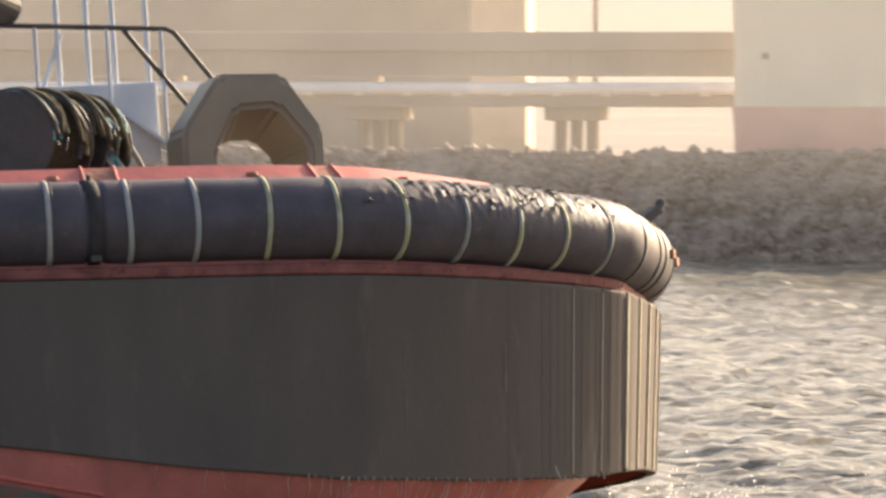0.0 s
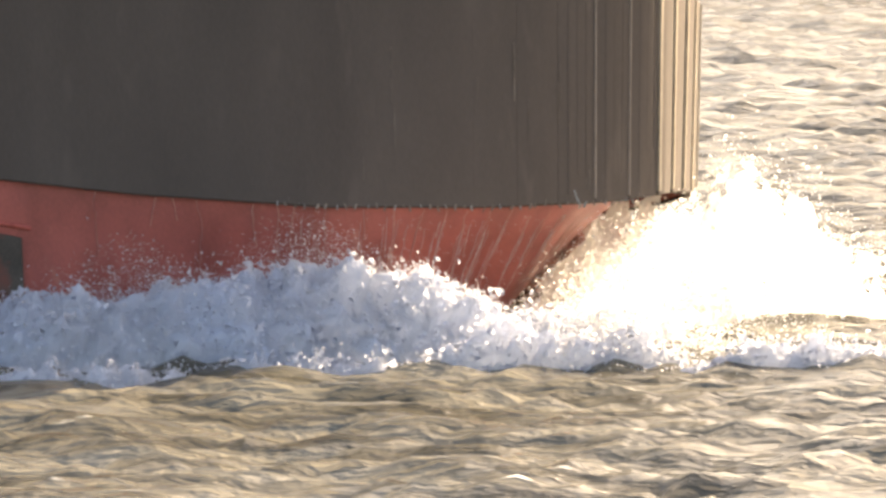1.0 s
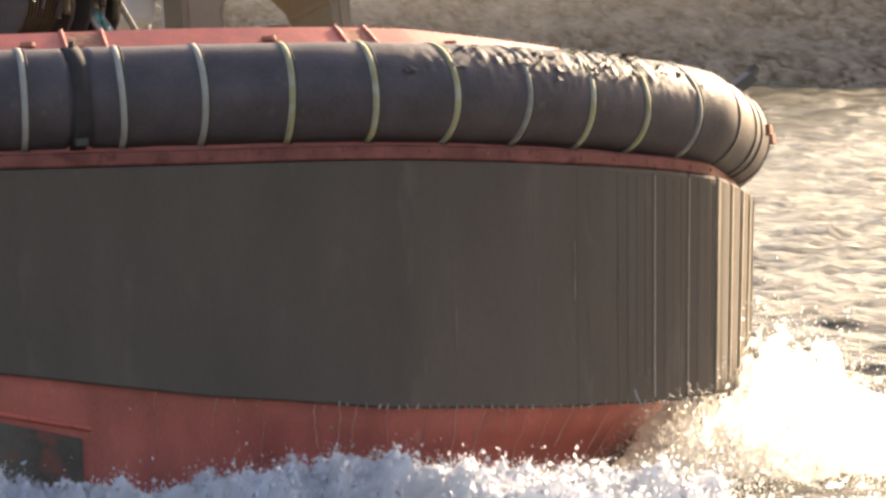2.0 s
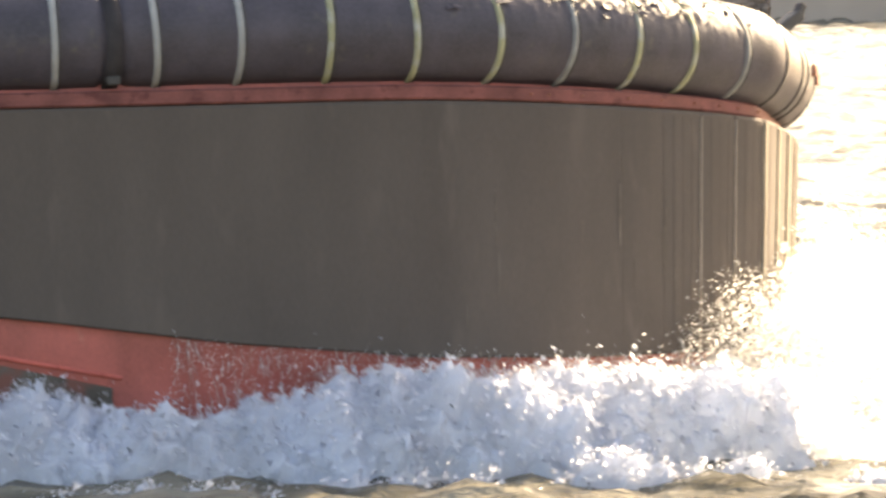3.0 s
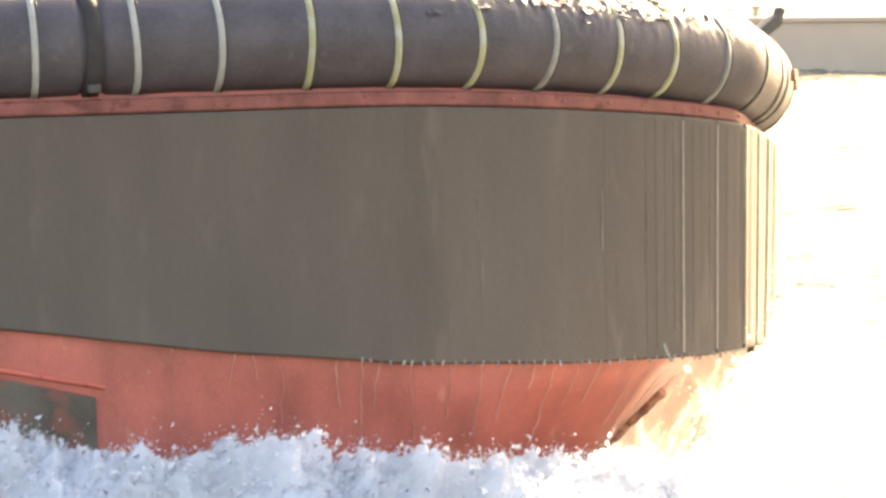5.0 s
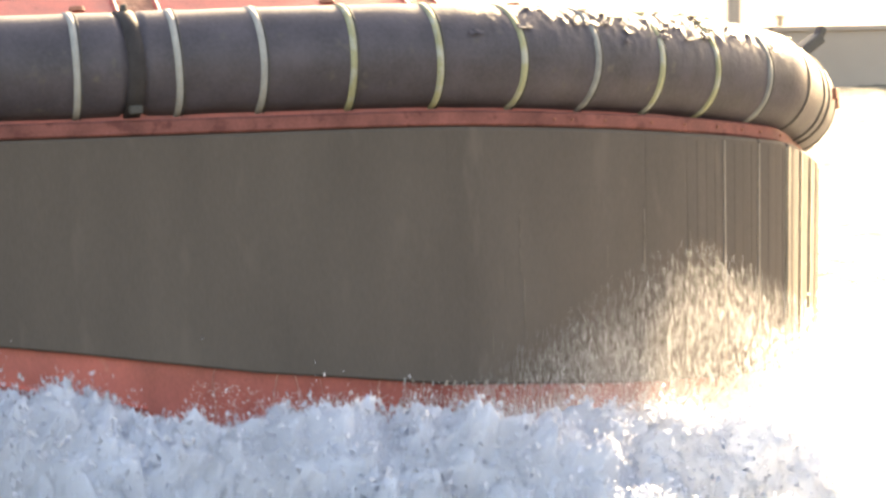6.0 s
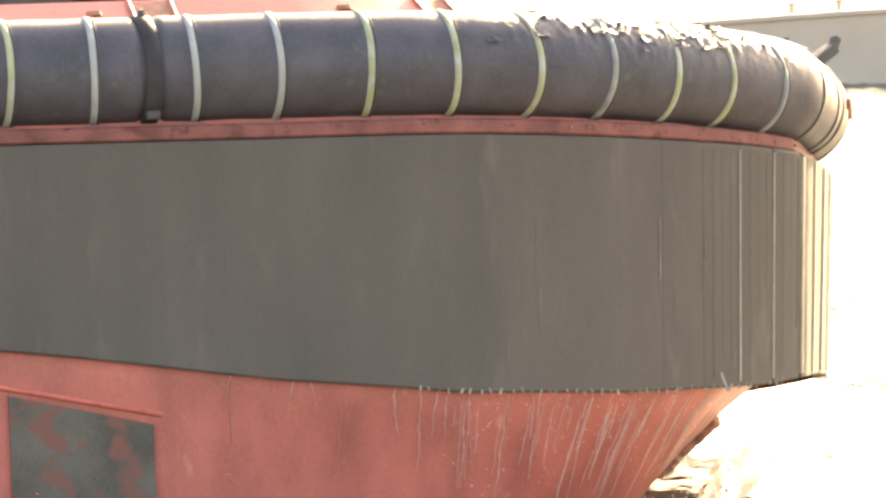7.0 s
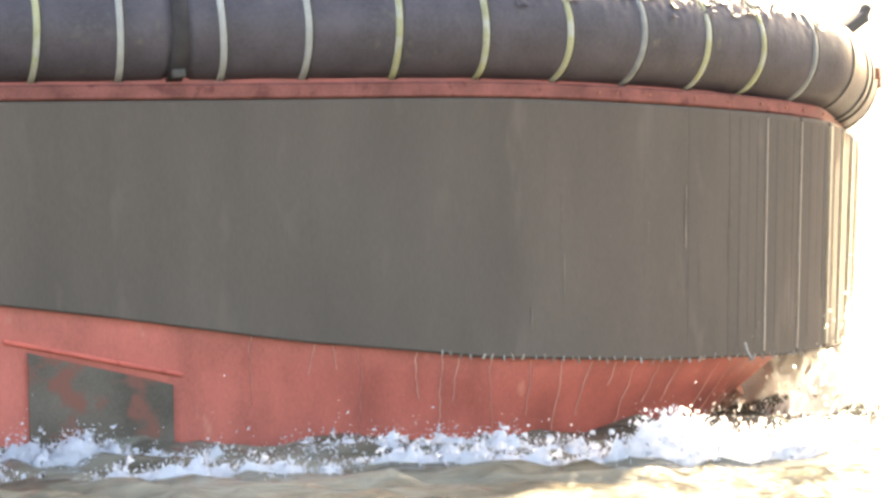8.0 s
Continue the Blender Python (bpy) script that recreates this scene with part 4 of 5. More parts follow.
# ---- foam and spray, in rigid pieces ----
TUG_ROWS = [
    (0.0, pose(-13.929, -1.222, -0.044, -7, -2.71, 19.76)),
    (0.1, pose(-13.584, -1.162, -0.014, -7, -2.82, 19.41)),
    (0.2, pose(-13.239, -1.103, -0.020, -7, -2.92, 19.06)),
    (0.3, pose(-12.894, -1.046, 0.075, -7, -3.05, 18.71)),
    (0.4, pose(-12.548, -0.990, 0.142, -7, -3.16, 18.36)),
    (0.5, pose(-12.202, -0.936, 0.214, -7, -3.28, 17.98)),
    (0.6, pose(-11.856, -0.883, 0.252, -7, -3.41, 17.51)),
    (0.7, pose(-11.510, -0.832, 0.294, -7, -3.28, 17.20)),
    (0.8, pose(-11.163, -0.783, 0.214, -7, -3.15, 16.98)),
    (0.9, pose(-10.817, -0.735, 0.165, -7, -3.02, 16.71)),
    (1.0, pose(-10.470, -0.688, 0.120, -7, -2.89, 16.45)),
    (1.2, pose(-9.776, -0.599, -0.004, -7, -2.81, 16.28)),
    (1.4, pose(-9.080, -0.517, -0.175, -7, -3.00, 16.20)),
    (1.5, pose(-8.733, -0.478, -0.257, -7, -3.07, 16.14)),
    (1.6, pose(-8.385, -0.441, -0.409, -7, -2.99, 15.97)),
    (1.7, pose(-8.036, -0.405, -0.362, -7, -2.92, 15.78)),
    (2.0, pose(-6.991, -0.306, -0.339, -7, -2.83, 15.37)),
    (2.4, pose(-5.595, -0.196, -0.317, -7, -2.70, 14.82)),
    (2.8, pose(-4.198, -0.110, -0.301, -7, -2.57, 14.28)),
    (3.0, pose(-3.499, -0.077, -0.305, -7, -2.55, 13.83)),
    (3.2, pose(-2.799, -0.049, -0.326, -7, -2.56, 13.22)),
    (3.5, pose(-1.750, -0.019, -0.203, -7, -2.55, 12.83)),
    (3.6, pose(-1.400, -0.012, -0.146, -7, -2.59, 12.57)),
    (3.8, pose(-0.700, -0.003, 0.020, -7, -2.69, 12.04)),
    (4.0, pose(0.000, 0.000, 0.040, -7, -2.76, 11.52)),
    (4.2, pose(0.700, -0.003, 0.082, -7, -2.81, 11.15)),
    (4.5, pose(1.750, -0.019, 0.173, -7, -2.89, 10.60)),
    (4.7, pose(2.450, -0.038, 0.168, -7, -2.98, 10.01)),
    (5.1, pose(3.849, -0.093, 0.156, -7, -3.04, 9.00)),
    (5.5, pose(5.246, -0.172, 0.147, -7, -3.11, 8.00)),
    (5.8, pose(6.293, -0.248, 0.142, -7, -3.15, 7.25)),
    (6.0, pose(6.991, -0.306, 0.104, -7, -3.18, 6.80)),
    (6.2, pose(7.688, -0.370, 0.141, -7, -3.15, 6.43)),
    (6.5, pose(8.733, -0.478, 0.149, -7, -2.92, 6.07)),
    (7.0, pose(10.470, -0.688, 0.053, -7, -2.79, 4.73)),
    (7.2, pose(11.163, -0.783, 0.021, -7, -2.64, 4.17)),
    (7.5, pose(12.202, -0.936, -0.242, -7, -2.37, 3.35)),
    (8.0, pose(13.929, -1.222, -0.528, -7, -1.70, 2.20)),
]


def along(t):
    """The tug's place at t, without its heave, pitch and roll: water thrown up keeps level."""
    ts = [r[0] for r in TUG_ROWS]
    k = max(0, min(len(ts) - 2, int(np.searchsorted(ts, t)) - 1))
    f = (t - ts[k]) / (ts[k + 1] - ts[k])
    a, b = TUG_ROWS[k][1], TUG_ROWS[k + 1][1]
    p = a.translation.lerp(b.translation, f)
    q = a.to_quaternion().slerp(b.to_quaternion(), f)
    z = (q @ Vector((1, 0, 0)))
    return Matrix.Translation((p.x, p.y, 0)) @ Matrix.Rotation(math.atan2(z.y, z.x), 4, "Z")


def drops_mesh(name, pts, radii, material, extra=None):
    """Many small torn shreds of water as one mesh; extra: verts and faces of a foam body to join."""
    rnd = np.random.RandomState(len(pts))
    n = len(pts)
    a, c = rnd.normal(size=(n, 3)), rnd.normal(size=(n, 3))
    a /= np.linalg.norm(a, axis=1)[:, None]
    c -= a * (a * c).sum(1)[:, None]
    c /= np.linalg.norm(c, axis=1)[:, None]
    d = np.cross(a, c)
    r = radii[:, None]
    corners = [a * r * rnd.uniform(0.8, 1.7, (n, 1)), c * r * rnd.uniform(0.6, 1.2, (n, 1)), -a * r * rnd.uniform(0.8, 1.5, (n, 1)), -c * r * 0.8 + d * r * 0.9]
    v = np.stack([pts + q for q in corners], 1).reshape(-1, 3)
    f = (np.array([(0, 1, 2), (0, 2, 3), (1, 3, 2)])[None] + (np.arange(n) * 4)[:, None, None]).reshape(-1, 3)
    if extra is not None:
        ev, ef = extra
        f = np.concatenate([f, ef + len(v)])
        v = np.concatenate([v, ev])
    me = bpy.data.meshes.new(name)
    me.vertices.add(len(v))
    me.vertices.foreach_set("co", v.ravel())
    me.loops.add(f.size)
    me.loops.foreach_set("vertex_index", f.ravel())
    me.polygons.add(len(f))
    me.polygons.foreach_set("loop_start", np.arange(0, f.size, 3))
    me.polygons.foreach_set("use_smooth", np.ones(len(f), bool))
    me.update(calc_edges=True)
    me.materials.append(material)
    return me


def fnoise(x, y, z, seed):
    return noise.fractal(Vector((x + seed * 13.1, y - seed * 7.7, z + seed * 3.3)), 1.0, 2.1, 4)


def heap(lx, ly, h, seed, res=116):
    """A torn heap of foam: a noisy mound, lx long, ly deep and h high, with its skirt 2 m lower."""
    vs, fs = [], []
    m = res // 2 + 1
    for i in range(res + 1):
        for j in range(m):
            u, w = i / res * 2 - 1, j / (m - 1) * 2 - 1
            edge = max(0.0, 1 - abs(u) ** 4) * max(0.0, 1 - abs(w) ** 2.2)
            z = -2.0 + (2.0 + h) * edge ** 0.4
            x, y = u * lx / 2, w * ly / 2
            n1 = fnoise(x * 0.8, y * 0.8, z * 0.8, seed)
            n2 = abs(fnoise(x * 1.9, y * 1.9, z * 1.9 + 4, seed))
            n3 = abs(fnoise(x * 5.5, y * 5.5, z * 5.5 + 8, seed))
            jets = max(0.0, fnoise(x * 3.4, y * 1.6, 2, seed)) ** 1.3 * (0.5 + 0.8 * max(0.0, fnoise(x * 0.9, y * 0.9, 6, seed)))
            puff = (0.22 * n1 + 0.3 * n2 + 0.11 * n3 + 0.24 * jets - 0.14) * min(1, edge * 3)
            side = w * abs(w)
            vs.append((x + 0.15 * n1 + 0.1 * n2, y + side * 1.2 * puff + 0.1 * n1, z + (1 - 0.7 * abs(side)) * puff))
    for i in range(res):
        for j in range(m - 1):
            a = i * m + j
            fs += [(a, a + m, a + m + 1), (a, a + m + 1, a + 1)]
    return np.array(vs), np.array(fs)


def foam_piece(name, label, lx, ly, h, seed, count, up, material=FOAM):
    """A heap, fuzzy with shreds, and finer drops torn off its crest up metres high."""
    rnd = np.random.RandomState(seed)
    ev, ef = heap(lx, ly, h, seed)
    tri = ev[ef]
    area = np.linalg.norm(np.cross(tri[:, 1] - tri[:, 0], tri[:, 2] - tri[:, 0]), axis=1) * (tri[:, :, 2].mean(1) > -1.3)
    few = count * 3
    pick = rnd.choice(len(ef), few, p=area / area.sum())
    w = rnd.dirichlet((1, 1, 1), few)
    skinp = (tri[pick] * w[:, :, None]).sum(1) + rnd.normal(0, 0.055, (few, 3)) + np.array([0, -0.03, 0.03])
    srad = np.clip(rnd.lognormal(math.log(0.0085), 0.75, few), 0.003, 0.05)
    top = ev[ev[:, 2] > h - 0.45]
    n2 = count // 2
    tp = top[rnd.randint(0, len(top), n2)]
    lift = rnd.exponential(up * 0.28, n2)
    jet = np.array([max(0.12, 0.6 + 1.8 * fnoise(p[0] * 3.0, p[1] * 1.4, 9, seed)) for p in tp])
    tpts = tp + np.stack([rnd.normal(0, 0.08, n2) + lift * 0.15, rnd.normal(0, 0.1, n2), lift * jet], -1)
    trad = np.clip(rnd.lognormal(math.log(0.006), 0.65, n2), 0.002, 0.03)
    pts, rad = np.concatenate([skinp, tpts]), np.concatenate([srad, trad])
    return tagged(new(name, drops_mesh(name, pts, rad, material, (ev, ef))), label, "foam", "foam along the tug", kind="stuff")


def curtain(name, label, w, h, seed):
    """A thrown sheet of water: one curling layer, more torn towards its top, with shreds flying off it."""
    rnd = np.random.RandomState(seed)
    nu, nv = 110, 80
    vs, fs = [], []
    for i in range(nu + 1):
        for j in range(nv + 1):
            u, v = i / nu * 2 - 1, j / nv
            arch = (1 - abs(u) ** 2.4) ** 0.5
            n1, n2 = fnoise(u * w * 0.7, v * h * 0.7, 0, seed), fnoise(u * w * 2.5, v * h * 2.5, 3, seed)
            vs.append((u * w / 2 + 0.25 * n1 + 0.1 * n2 + 0.3 * v * u, 0.3 * n1 + 0.1 * n2 - 0.5 * v * v, -1.2 + v * (h * arch + 0.1) * (1 + 0.25 * n1)))
    m = nv + 1
    for i in range(nu):
        for j in range(nv):
            v = j / nv
            a = i * m + j
            x, y, z = vs[a]
            if fnoise(x * 5, y * 5, z * 5, seed + 2) * 0.8 + 1.0 > 1.75 * v ** 4:
                fs += [(a, a + m, a + m + 1), (a, a + m + 1, a + 1)]
    ev, ef = np.array(vs), np.array(fs)
    n = 15000
    tp = ev[ef[rnd.randint(0, len(ef), n), 0]]
    lift = rnd.exponential(0.16, n)
    pts = tp + np.stack([rnd.normal(0, 0.12, n), rnd.normal(0, 0.2, n), lift], -1)
    rad = np.clip(rnd.lognormal(math.log(0.0085), 0.5, n), 0.003, 0.025)
    return tagged(new(name, drops_mesh(name, pts, rad, SPRAY, (ev, ef))), label, "spray", "spray thrown up by the bow", kind="stuff")


def burst(name, label, shape, count, seed, size, material=SPRAY):
    """A cloud of drops. shape(rnd) gives one place."""
    rnd = np.random.RandomState(seed)
    pts = np.array([shape(rnd) for _ in range(count)])
    rad = np.clip(rnd.lognormal(math.log(size), 0.5, count), size * 0.35, size * 3.5)
    return tagged(new(name, drops_mesh(name, pts, rad, material)), label, "spray", "spray thrown up by the bow", kind="stuff")


def ride(ob, x, y, rows):
    """Key a piece beside the tug: rows of (t, height, forward drift)."""
    keys = []
    for t, z, d in rows:
        m = along(t) @ Matrix.Translation((x + d, y, z))
        keys.append((t, m))
    walk(ob, keys)


def level(pairs, drift=0.0):
    return [(t, z, drift * math.sin(t * 2.1)) for t, z in pairs]


# foam heaps at stations along the side, and how high their crests stand
SIDE = [
    (-8.6, [(0, 0.1), (0.8, 0.4), (1.5, 0.0), (2.8, 0.9), (3.5, 0.3), (4.5, 0.4), (5.8, 1.6), (6.5, 0.5), (7.2, 0.2), (8, 0.1)]),
    (-6.3, [(0, 0.1), (0.6, 0.2), (0.8, 0.4), (1.0, 0.35), (1.5, 0.0), (2.3, 0.6), (2.8, 1.0), (3.2, 0.5), (3.5, 0.25), (4.0, 0.9), (4.5, 0.35), (5.3, 1.3), (5.8, 1.75), (6.2, 1.35), (6.5, 1.25), (6.7, 0.7), (7.2, 0.1), (8, 0.15)]),
    (-3.9, [(0, 0.0), (0.4, 0.05), (0.6, 0.22), (0.8, 0.45), (1.0, 0.42), (1.2, 0.08), (1.5, -0.15), (1.7, 0.0), (2.3, 0.7), (2.8, 1.12), (3.0, 0.75), (3.2, 0.5), (3.5, 0.45), (3.8, 0.6), (4.0, 0.95), (4.5, 0.35), (5.3, 1.4), (5.8, 1.85), (6.0, 1.45), (6.2, 1.3), (6.5, 0.85), (6.7, 0.4), (7.0, 0.0), (7.6, 0.15), (8, 0.05)]),
    (-1.7, [(0, 0.0), (0.4, 0.1), (0.6, 0.42), (0.8, 0.8), (1.0, 0.75), (1.2, 0.15), (1.5, -0.05), (1.7, 0.1), (2.3, 0.7), (2.8, 1.05), (3.0, 0.7), (3.2, 0.5), (3.5, 0.6), (4.0, 0.7), (4.5, 0.5), (5.3, 1.2), (5.8, 1.62), (6.0, 1.3), (6.2, 0.95), (6.5, 0.3), (7.0, 0.0), (7.6, 0.25), (8, 0.05)]),
    (0.6, [(0, 0.0), (0.4, 0.2), (0.6, 0.6), (0.8, 1.0), (1.0, 0.9), (1.2, 0.15), (1.5, -0.05), (1.7, 0.15), (2.3, 0.9), (2.8, 1.4), (3.0, 0.95), (3.2, 0.8), (3.5, 0.45), (4.0, 0.9), (4.5, 0.6), (4.7, 0.45), (4.9, 0.55), (5.3, 1.1), (5.8, 1.5), (6.0, 1.25), (6.2, 0.75), (6.5, 0.1), (7.0, 0.05), (7.6, 0.3), (8, 0.05)]),
    (2.5, [(0, 0.1), (0.4, 0.15), (0.6, 0.2), (0.8, 0.4), (1.0, 0.5), (1.2, 0.1), (1.5, -0.15), (1.7, 0.1), (2.3, 0.9), (2.8, 1.55), (3.0, 1.05), (3.2, 0.95), (3.5, 0.95), (4.0, 0.6), (4.5, 0.9), (4.7, 0.5), (4.9, 0.6), (5.3, 1.1), (5.8, 1.35), (6.0, 1.35), (6.2, 0.9), (6.5, 0.3), (7.0, 0.1), (7.6, 0.15), (8, -0.1)]),
]
BOW = [
    (5.3, 4.3, 3.6, 2.7, [(0, -0.9), (0.3, -0.3), (0.6, 0.3), (0.8, 0.2), (1.0, 0.1), (1.2, 0.0), (1.5, -0.3), (1.7, -0.2), (2.3, 0.3), (2.8, 0.8), (3.2, 0.5), (3.5, 0.5), (4.0, -0.5), (4.5, 0.0), (5.3, 0.5), (5.8, 0.8), (6.2, 0.4), (6.5, -0.1), (7.0, -0.7), (7.5, -0.5), (8, -0.3)]),
    (5.8, 3.2, 3.0, 2.0, [(0, -0.9), (0.4, -0.4), (0.6, 0.1), (1.0, 0.0), (1.5, -0.3), (1.7, -0.2), (2.3, 0.5), (2.8, 0.9), (3.2, 0.7), (3.5, 0.7), (4.0, -0.1), (4.5, 0.3), (5.3, 0.7), (5.8, 0.9), (6.3, 0.3), (7.0, -0.4), (8, -0.1)]),
    (7.6, 4.4, 4.0, 1.8, [(0, -1.2), (0.7, -0.6), (1.5, -0.5), (2.3, 0.2), (2.8, 0.8), (3.5, 0.6), (4.0, -0.2), (4.5, -0.5), (5.2, 0.0), (5.8, 0.6), (6.5, 0.0), (7.5, -0.2), (8, -0.2)]),
    (7.0, 1.6, 3.6, 1.5, [(0, -1.4), (0.7, -0.7), (1.2, -0.6), (1.7, -0.4), (2.3, 0.2), (2.8, 0.6), (3.5, 0.5), (4.5, 0.1), (5.8, 0.6), (6.5, -0.1), (7.0, -0.4), (8, -0.4)]),
]
LOW = [(0, -1.4), (0.6, -1.0), (1.0, -0.7), (1.7, -0.8), (2.3, -0.2), (2.8, 0.3), (3.5, 0.3), (4.0, -0.5), (4.5, -0.2), (4.7, -0.6), (5.3, 0.2), (5.8, 0.5), (6.3, 0.1), (7.0, -0.5), (8, -0.4)]
AHEAD = LOW[:-2] + [(7.0, -0.2), (7.5, 0.0), (8, 0.15)]
FAR_WAVE = [(0, -1.0), (0.6, -0.5), (1.7, -0.5), (2.8, 0.2), (4.0, -0.4), (4.7, -0.4), (5.8, 0.3), (7.0, -0.3), (8, -0.2)]
BOW += [(6.9, 9.6, 4.6, 2.6, FAR_WAVE), (10.4, 10.4, 4.6, 2.2, FAR_WAVE), (4.4, -0.2, 3.4, 1.9, LOW), (7.2, -0.2, 3.4, 1.7, AHEAD), (9.8, 0.5, 4.4, 1.7, AHEAD), (12.4, 0.9, 4.4, 1.5, AHEAD)]
PIECES = []


def build_foam():
    for k, (x, rows) in enumerate(SIDE):
        yy = -0.85 + (0.0 if x < 2 else 0.5)
        ob = foam_piece("foam_heap", "torn white foam heaped along the tug's side", 4.0, 2.0, -0.06, 20 + k, 4600, 0.24)
        PIECES.append((ob, x, yy, level(rows, 0.12)))
    front = [(0, -0.5), (0.6, -0.4), (0.8, -0.6), (1.6, -0.6), (2.3, 0.4), (2.8, 1.0), (3.2, 0.85), (3.5, 0.9), (4.0, 0.5), (4.5, 0.7), (4.7, 0.35), (4.9, 0.45), (5.3, 1.0), (5.8, 1.2), (6.2, 0.9), (6.5, 0.35), (7.0, -0.4), (7.5, -0.4), (8, -0.4)]
    for k, (x, y, dz) in enumerate([(4.8, 0.8, -0.45), (7.2, 1.3, -0.6), (9.8, 1.5, -0.65), (12.3, 1.9, -0.7)]):
        ob = foam_piece("foam_heap", "bright foam heaped in front of the bow", 3.9, 2.2, -0.1, 50 + k, 4200, 0.4, SPRAY)
        PIECES.append((ob, x, y, level([(t, z + dz) for t, z in front], 0.12)))
    for k, (x, y, w, h, rows) in enumerate(BOW):
        ob = curtain("spray_curtain", "glaring sunlit curtain of spray torn off the bow wave", w, h, 40 + k)
        PIECES.append((ob, x, y, level(rows, 0.15)))
    for k in range(8):
        ob = foam_piece("foam_crest", "low white crest of broken water beside the tug", 3.8, 0.9, -0.05, 60 + k, 3400, 0.2)
        x = -8 + k * 2.6
        rows = [(0, -0.2), (0.6, 0.0), (0.8, 0.16), (1.2, 0.1), (1.5, 0.12), (2.3, 0.1), (2.8, 0.0), (3.5, 0.08), (4.5, 0.1), (5.8, 0.35), (6.5, 0.0), (7.5, 0.05), (8, 0.12)]
        PIECES.append((ob, x, -2.4 + 0.35 * math.sin(k * 2.2), level([(t, z + 0.06 * math.sin(k * 1.7 + t) + (0.12 if k > 3 else 0)) for t, z in rows], 0.1)))

    def fan(rnd):
        a = rnd.uniform(0, 1) ** 0.8
        x = rnd.normal(0, 0.95)
        z = 1.9 * a * max(0.1, 1 - 0.3 * abs(x)) * rnd.uniform(0.55, 1.0)
        return (x - 0.6 * a * a, rnd.normal(0, 0.25), z - 1.0)
    for k, (x, y, rows) in enumerate([
        (3.6, 0.2, [(0, -2.4), (2.8, -2.4), (3.0, -0.7), (3.2, 1.4), (3.5, 1.75), (3.7, 1.2), (4.0, -0.4), (4.3, -2.4), (8, -2.4)]),
        (2.9, -0.1, [(0, -2.4), (2.8, -2.2), (3.0, -0.6), (3.3, 1.2), (3.6, 1.1), (4.0, -1.0), (4.4, -2.4), (8, -2.4)]),
        (3.75, 0.1, [(0, -2.4), (5.0, -2.4), (5.4, 0.4), (5.7, 2.35), (5.9, 2.35), (6.1, 1.4), (6.4, -0.8), (6.7, -2.4), (8, -2.4)]),
        (2.7, -0.1, [(0, -2.4), (5.0, -2.4), (5.5, 0.4), (5.8, 1.6), (6.0, 1.3), (6.4, -1.2), (6.7, -2.4), (8, -2.4)]),
        (0.9, -0.5, [(0, -2.2), (0.3, -2.0), (0.6, -0.3), (0.8, 0.6), (1.0, 0.75), (1.2, -0.6), (1.4, -2.4), (8, -2.4)]),
        (-0.9, -0.6, [(0, -2.2), (0.4, -2.0), (0.6, -0.5), (0.8, 0.4), (1.0, 0.5), (1.2, -0.6), (1.4, -2.4), (8, -2.4)]),
    ]):
        ob = burst("spray_burst", "fan of fine sunlit droplets flung up past the bow", fan, (22000, 22000, 42000, 42000, 20000, 20000)[k], 90 + k, (0.0055, 0.0055, 0.0033, 0.0033, 0.005, 0.005)[k], FINE)
        PIECES.append((ob, x, y, level(rows, 0.05)))

    def plume(rnd):
        a = rnd.uniform(0, 1)
        x = rnd.normal(0, 0.75 - 0.2 * a)
        return (x, rnd.normal(0, 0.9), 2.2 * a * (1 - 0.2 * x * x) * rnd.uniform(0.7, 1) - 1.2)
    for k, (x, y, rows) in enumerate([
        (4.6, 2.3, [(0, -0.8), (0.4, -0.1), (0.6, 0.4), (1.0, 0.4), (1.2, 0.3), (1.5, 0.0), (1.7, 0.0), (2.8, 0.8), (3.5, 0.9), (3.8, -0.2), (4.0, -0.7), (4.2, 0.0), (4.45, 0.3), (4.7, -0.9), (5.0, -0.2), (5.8, 1.1), (6.4, 0.1), (7.2, -1.2), (8, -1.2)]),
        (5.8, 3.4, [(0, -1.6), (0.6, -0.9), (1.0, -0.8), (1.7, -0.4), (2.8, 0.8), (3.5, 1.2), (3.9, 0.1), (4.2, 0.2), (4.45, 0.4), (4.7, -0.5), (5.1, 0.3), (5.8, 1.1), (6.5, 0.0), (7.2, -0.9), (8, -1.2)]),
        (3.7, -0.9, [(0, -2.0), (0.4, -1.0), (0.6, -0.1), (0.8, 0.2), (1.0, 0.15), (1.3, 0.05), (1.6, -0.4), (2.2, -1.6), (3.0, -2.2), (8, -2.2)]),
    ]):
        ob = burst("spray_plume", "dense glaring white spray thrown out before the stem", plume, 45000, 120 + k, 0.006)
        PIECES.append((ob, x, y, level(rows, 0.05)))


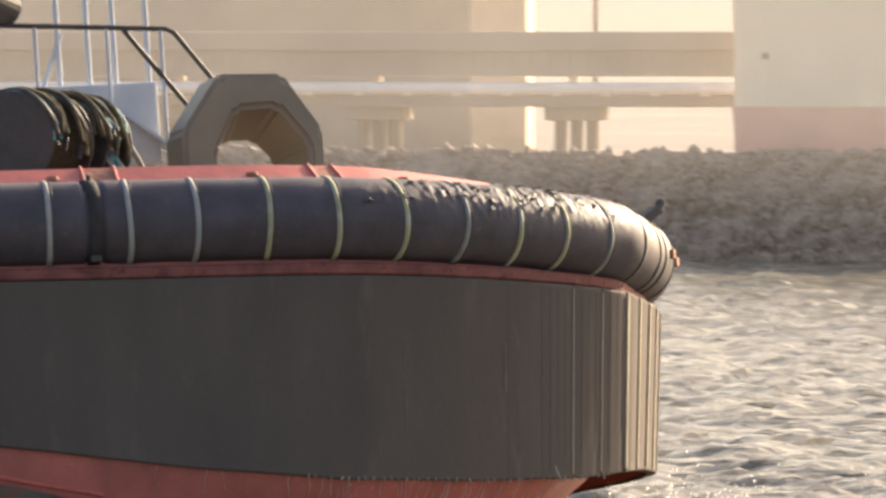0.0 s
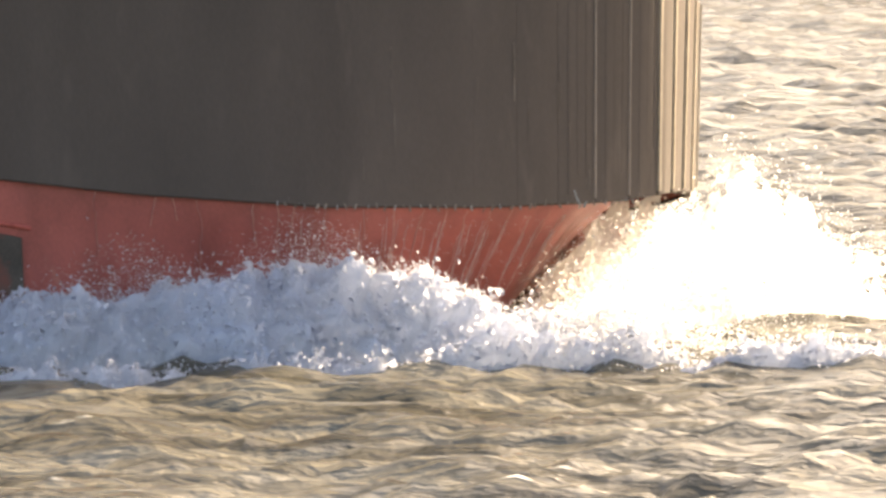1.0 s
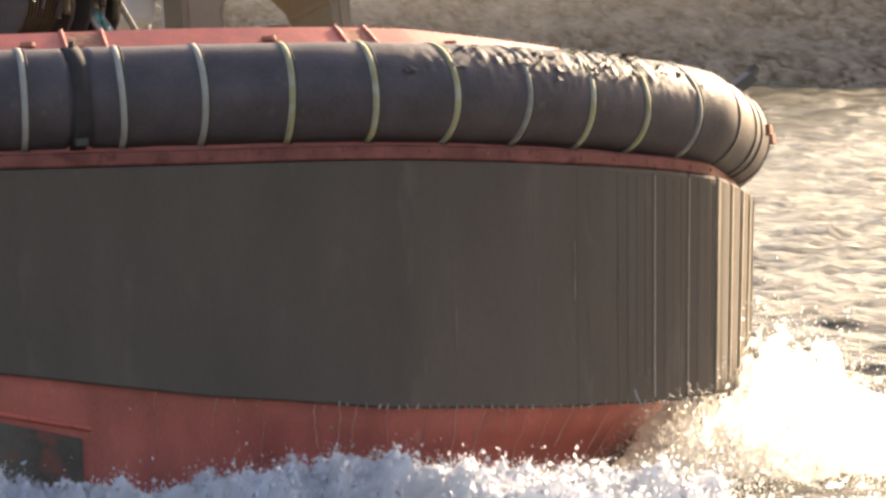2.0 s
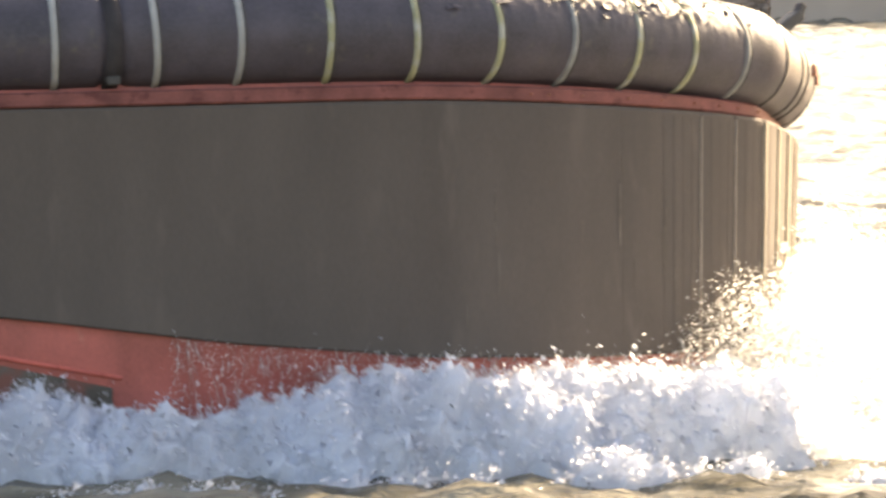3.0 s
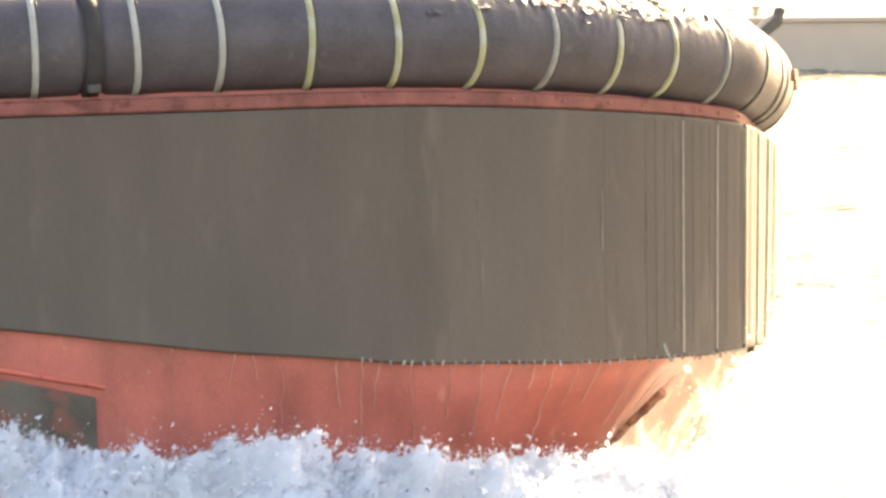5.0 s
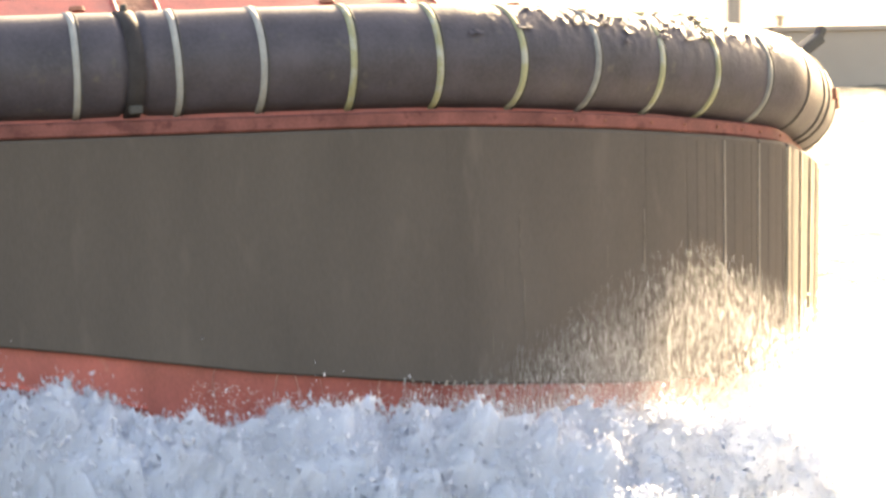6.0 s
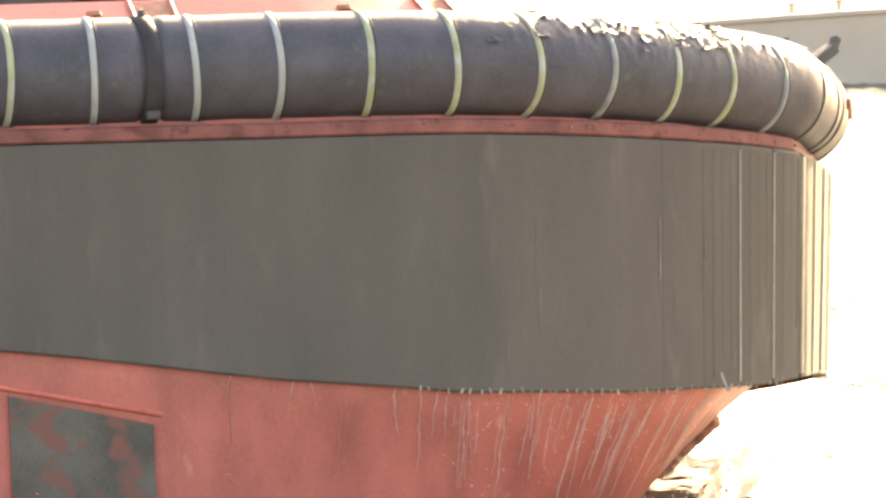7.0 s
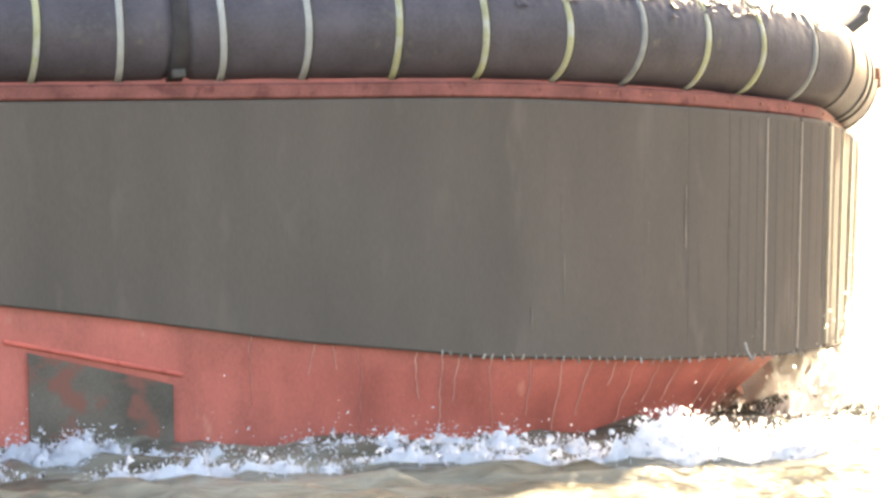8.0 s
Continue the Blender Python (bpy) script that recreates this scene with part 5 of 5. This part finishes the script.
def runoff(s0, s1, count, seed, far=False):
    """Water sheeting off the rubber in white torn trails, as one piece that slides down the plating."""
    rnd = random.Random(seed)
    verts, faces = [], []
    for k in range(count):
        q = rnd.uniform(s0, s1)
        n = rnd.randint(3, 8)
        w = 0.002 + 0.012 * rnd.random() ** 2
        d0 = abs(rnd.gauss(0, 0.42)) * (0.5 + 0.8 * abs(math.sin(q * 2.7 + seed)))
        if far:
            n, w, d0 = rnd.randint(5, 22), rnd.uniform(0.0015, 0.0055), rnd.uniform(0, 0.25)
        base = len(verts)
        for j in range(n):
            d = d0 + j * 0.045
            q += rnd.uniform(-0.02, 0.026) * (0.5 if far else 1)
            ww = w * rnd.uniform(0.2, 1.4) * math.sin(math.pi * (j + 0.4) / n)
            for sd, oo in ((-ww, 0.003), (0, 0.01), (ww, 0.003)):
                verts.append((*hull(q + sd, skin(q, d) + 0.012 + oo), z_low(q) - d))
        for j in range(n - 1):
            for i in range(2):
                a = base + j * 3 + i
                faces.append((a, a + 1, a + 4, a + 3))
    for k in range(count * (8 if far else 14)):
        q = rnd.uniform(s0, s1)
        d = abs(rnd.gauss(0, 0.5)) * (0.5 + 0.8 * abs(math.sin(q * 2.7 + seed)))
        r, o = rnd.uniform(0.003, 0.009), skin(q, d) + 0.03 + rnd.uniform(0, 0.12)
        a = len(verts)
        verts += [(*hull(q - r, o), z_low(q) - d), (*hull(q + r, o), z_low(q) - d + r * rnd.uniform(-1, 1)), (*hull(q, o + r), z_low(q) - d - r * rnd.uniform(1, 3))]
        faces.append((a, a + 1, a + 2))
    ob = raw("water_runoff", verts, faces, RUN, tug, "white water trails running off the rubber", True)
    return tagged(ob, kind="stuff")


build_foam()
RUNOFF = [runoff(0.3, 5.4, 520, 3), runoff(-1.8, 3.5, 200, 4), runoff(0.6, 4.6, 40, 5, True)]
rubber_blocks()


def motions():
    walk(tug, TUG_ROWS)
    walk(water, [(0.0, pose(0, 0, 0)), (4.0, pose(-2.4, -0.8, 0)), (8.0, pose(-4.8, -1.6, 0))])
    for ob, x, y, rows in PIECES:
        ride(ob, x, y, rows)
    for ob, rows in ((RUNOFF[2], [(0, 0.0), (0.5, 0.04), (1.2, 0.2), (1.8, 1.3), (2.4, 0.6), (2.9, 0.0), (3.4, 0.1), (4.2, 0.9), (5.2, 1.4), (6.1, 0.3), (6.6, 0.03), (7.2, 0.08), (7.6, 0.5), (8.0, 1.1)]),
                     (RUNOFF[0], [(0, 1.0), (0.6, 1.3), (1.6, 1.6), (2.6, 0.9), (3.0, 0.1), (3.4, 0.5), (3.9, 1.5), (5.1, 1.4), (5.7, 0.0), (6.4, 0.02), (6.6, 0.15), (6.8, 0.8), (7.1, 1.5), (8.0, 1.6)]),
                     (RUNOFF[1], [(0, 0.8), (0.3, 1.0), (0.9, 1.4), (2.4, 1.3), (2.9, 0.0), (3.2, 0.05), (3.8, 0.9), (5.0, 1.4), (5.6, 0.3), (6.2, 0.15), (6.6, 0.9), (7.2, 1.6), (8.0, 1.6)])):
        walk(ob, [(t, pose(-0.3 * k, 0.42 * k, -k)) for t, k in rows])


motions()
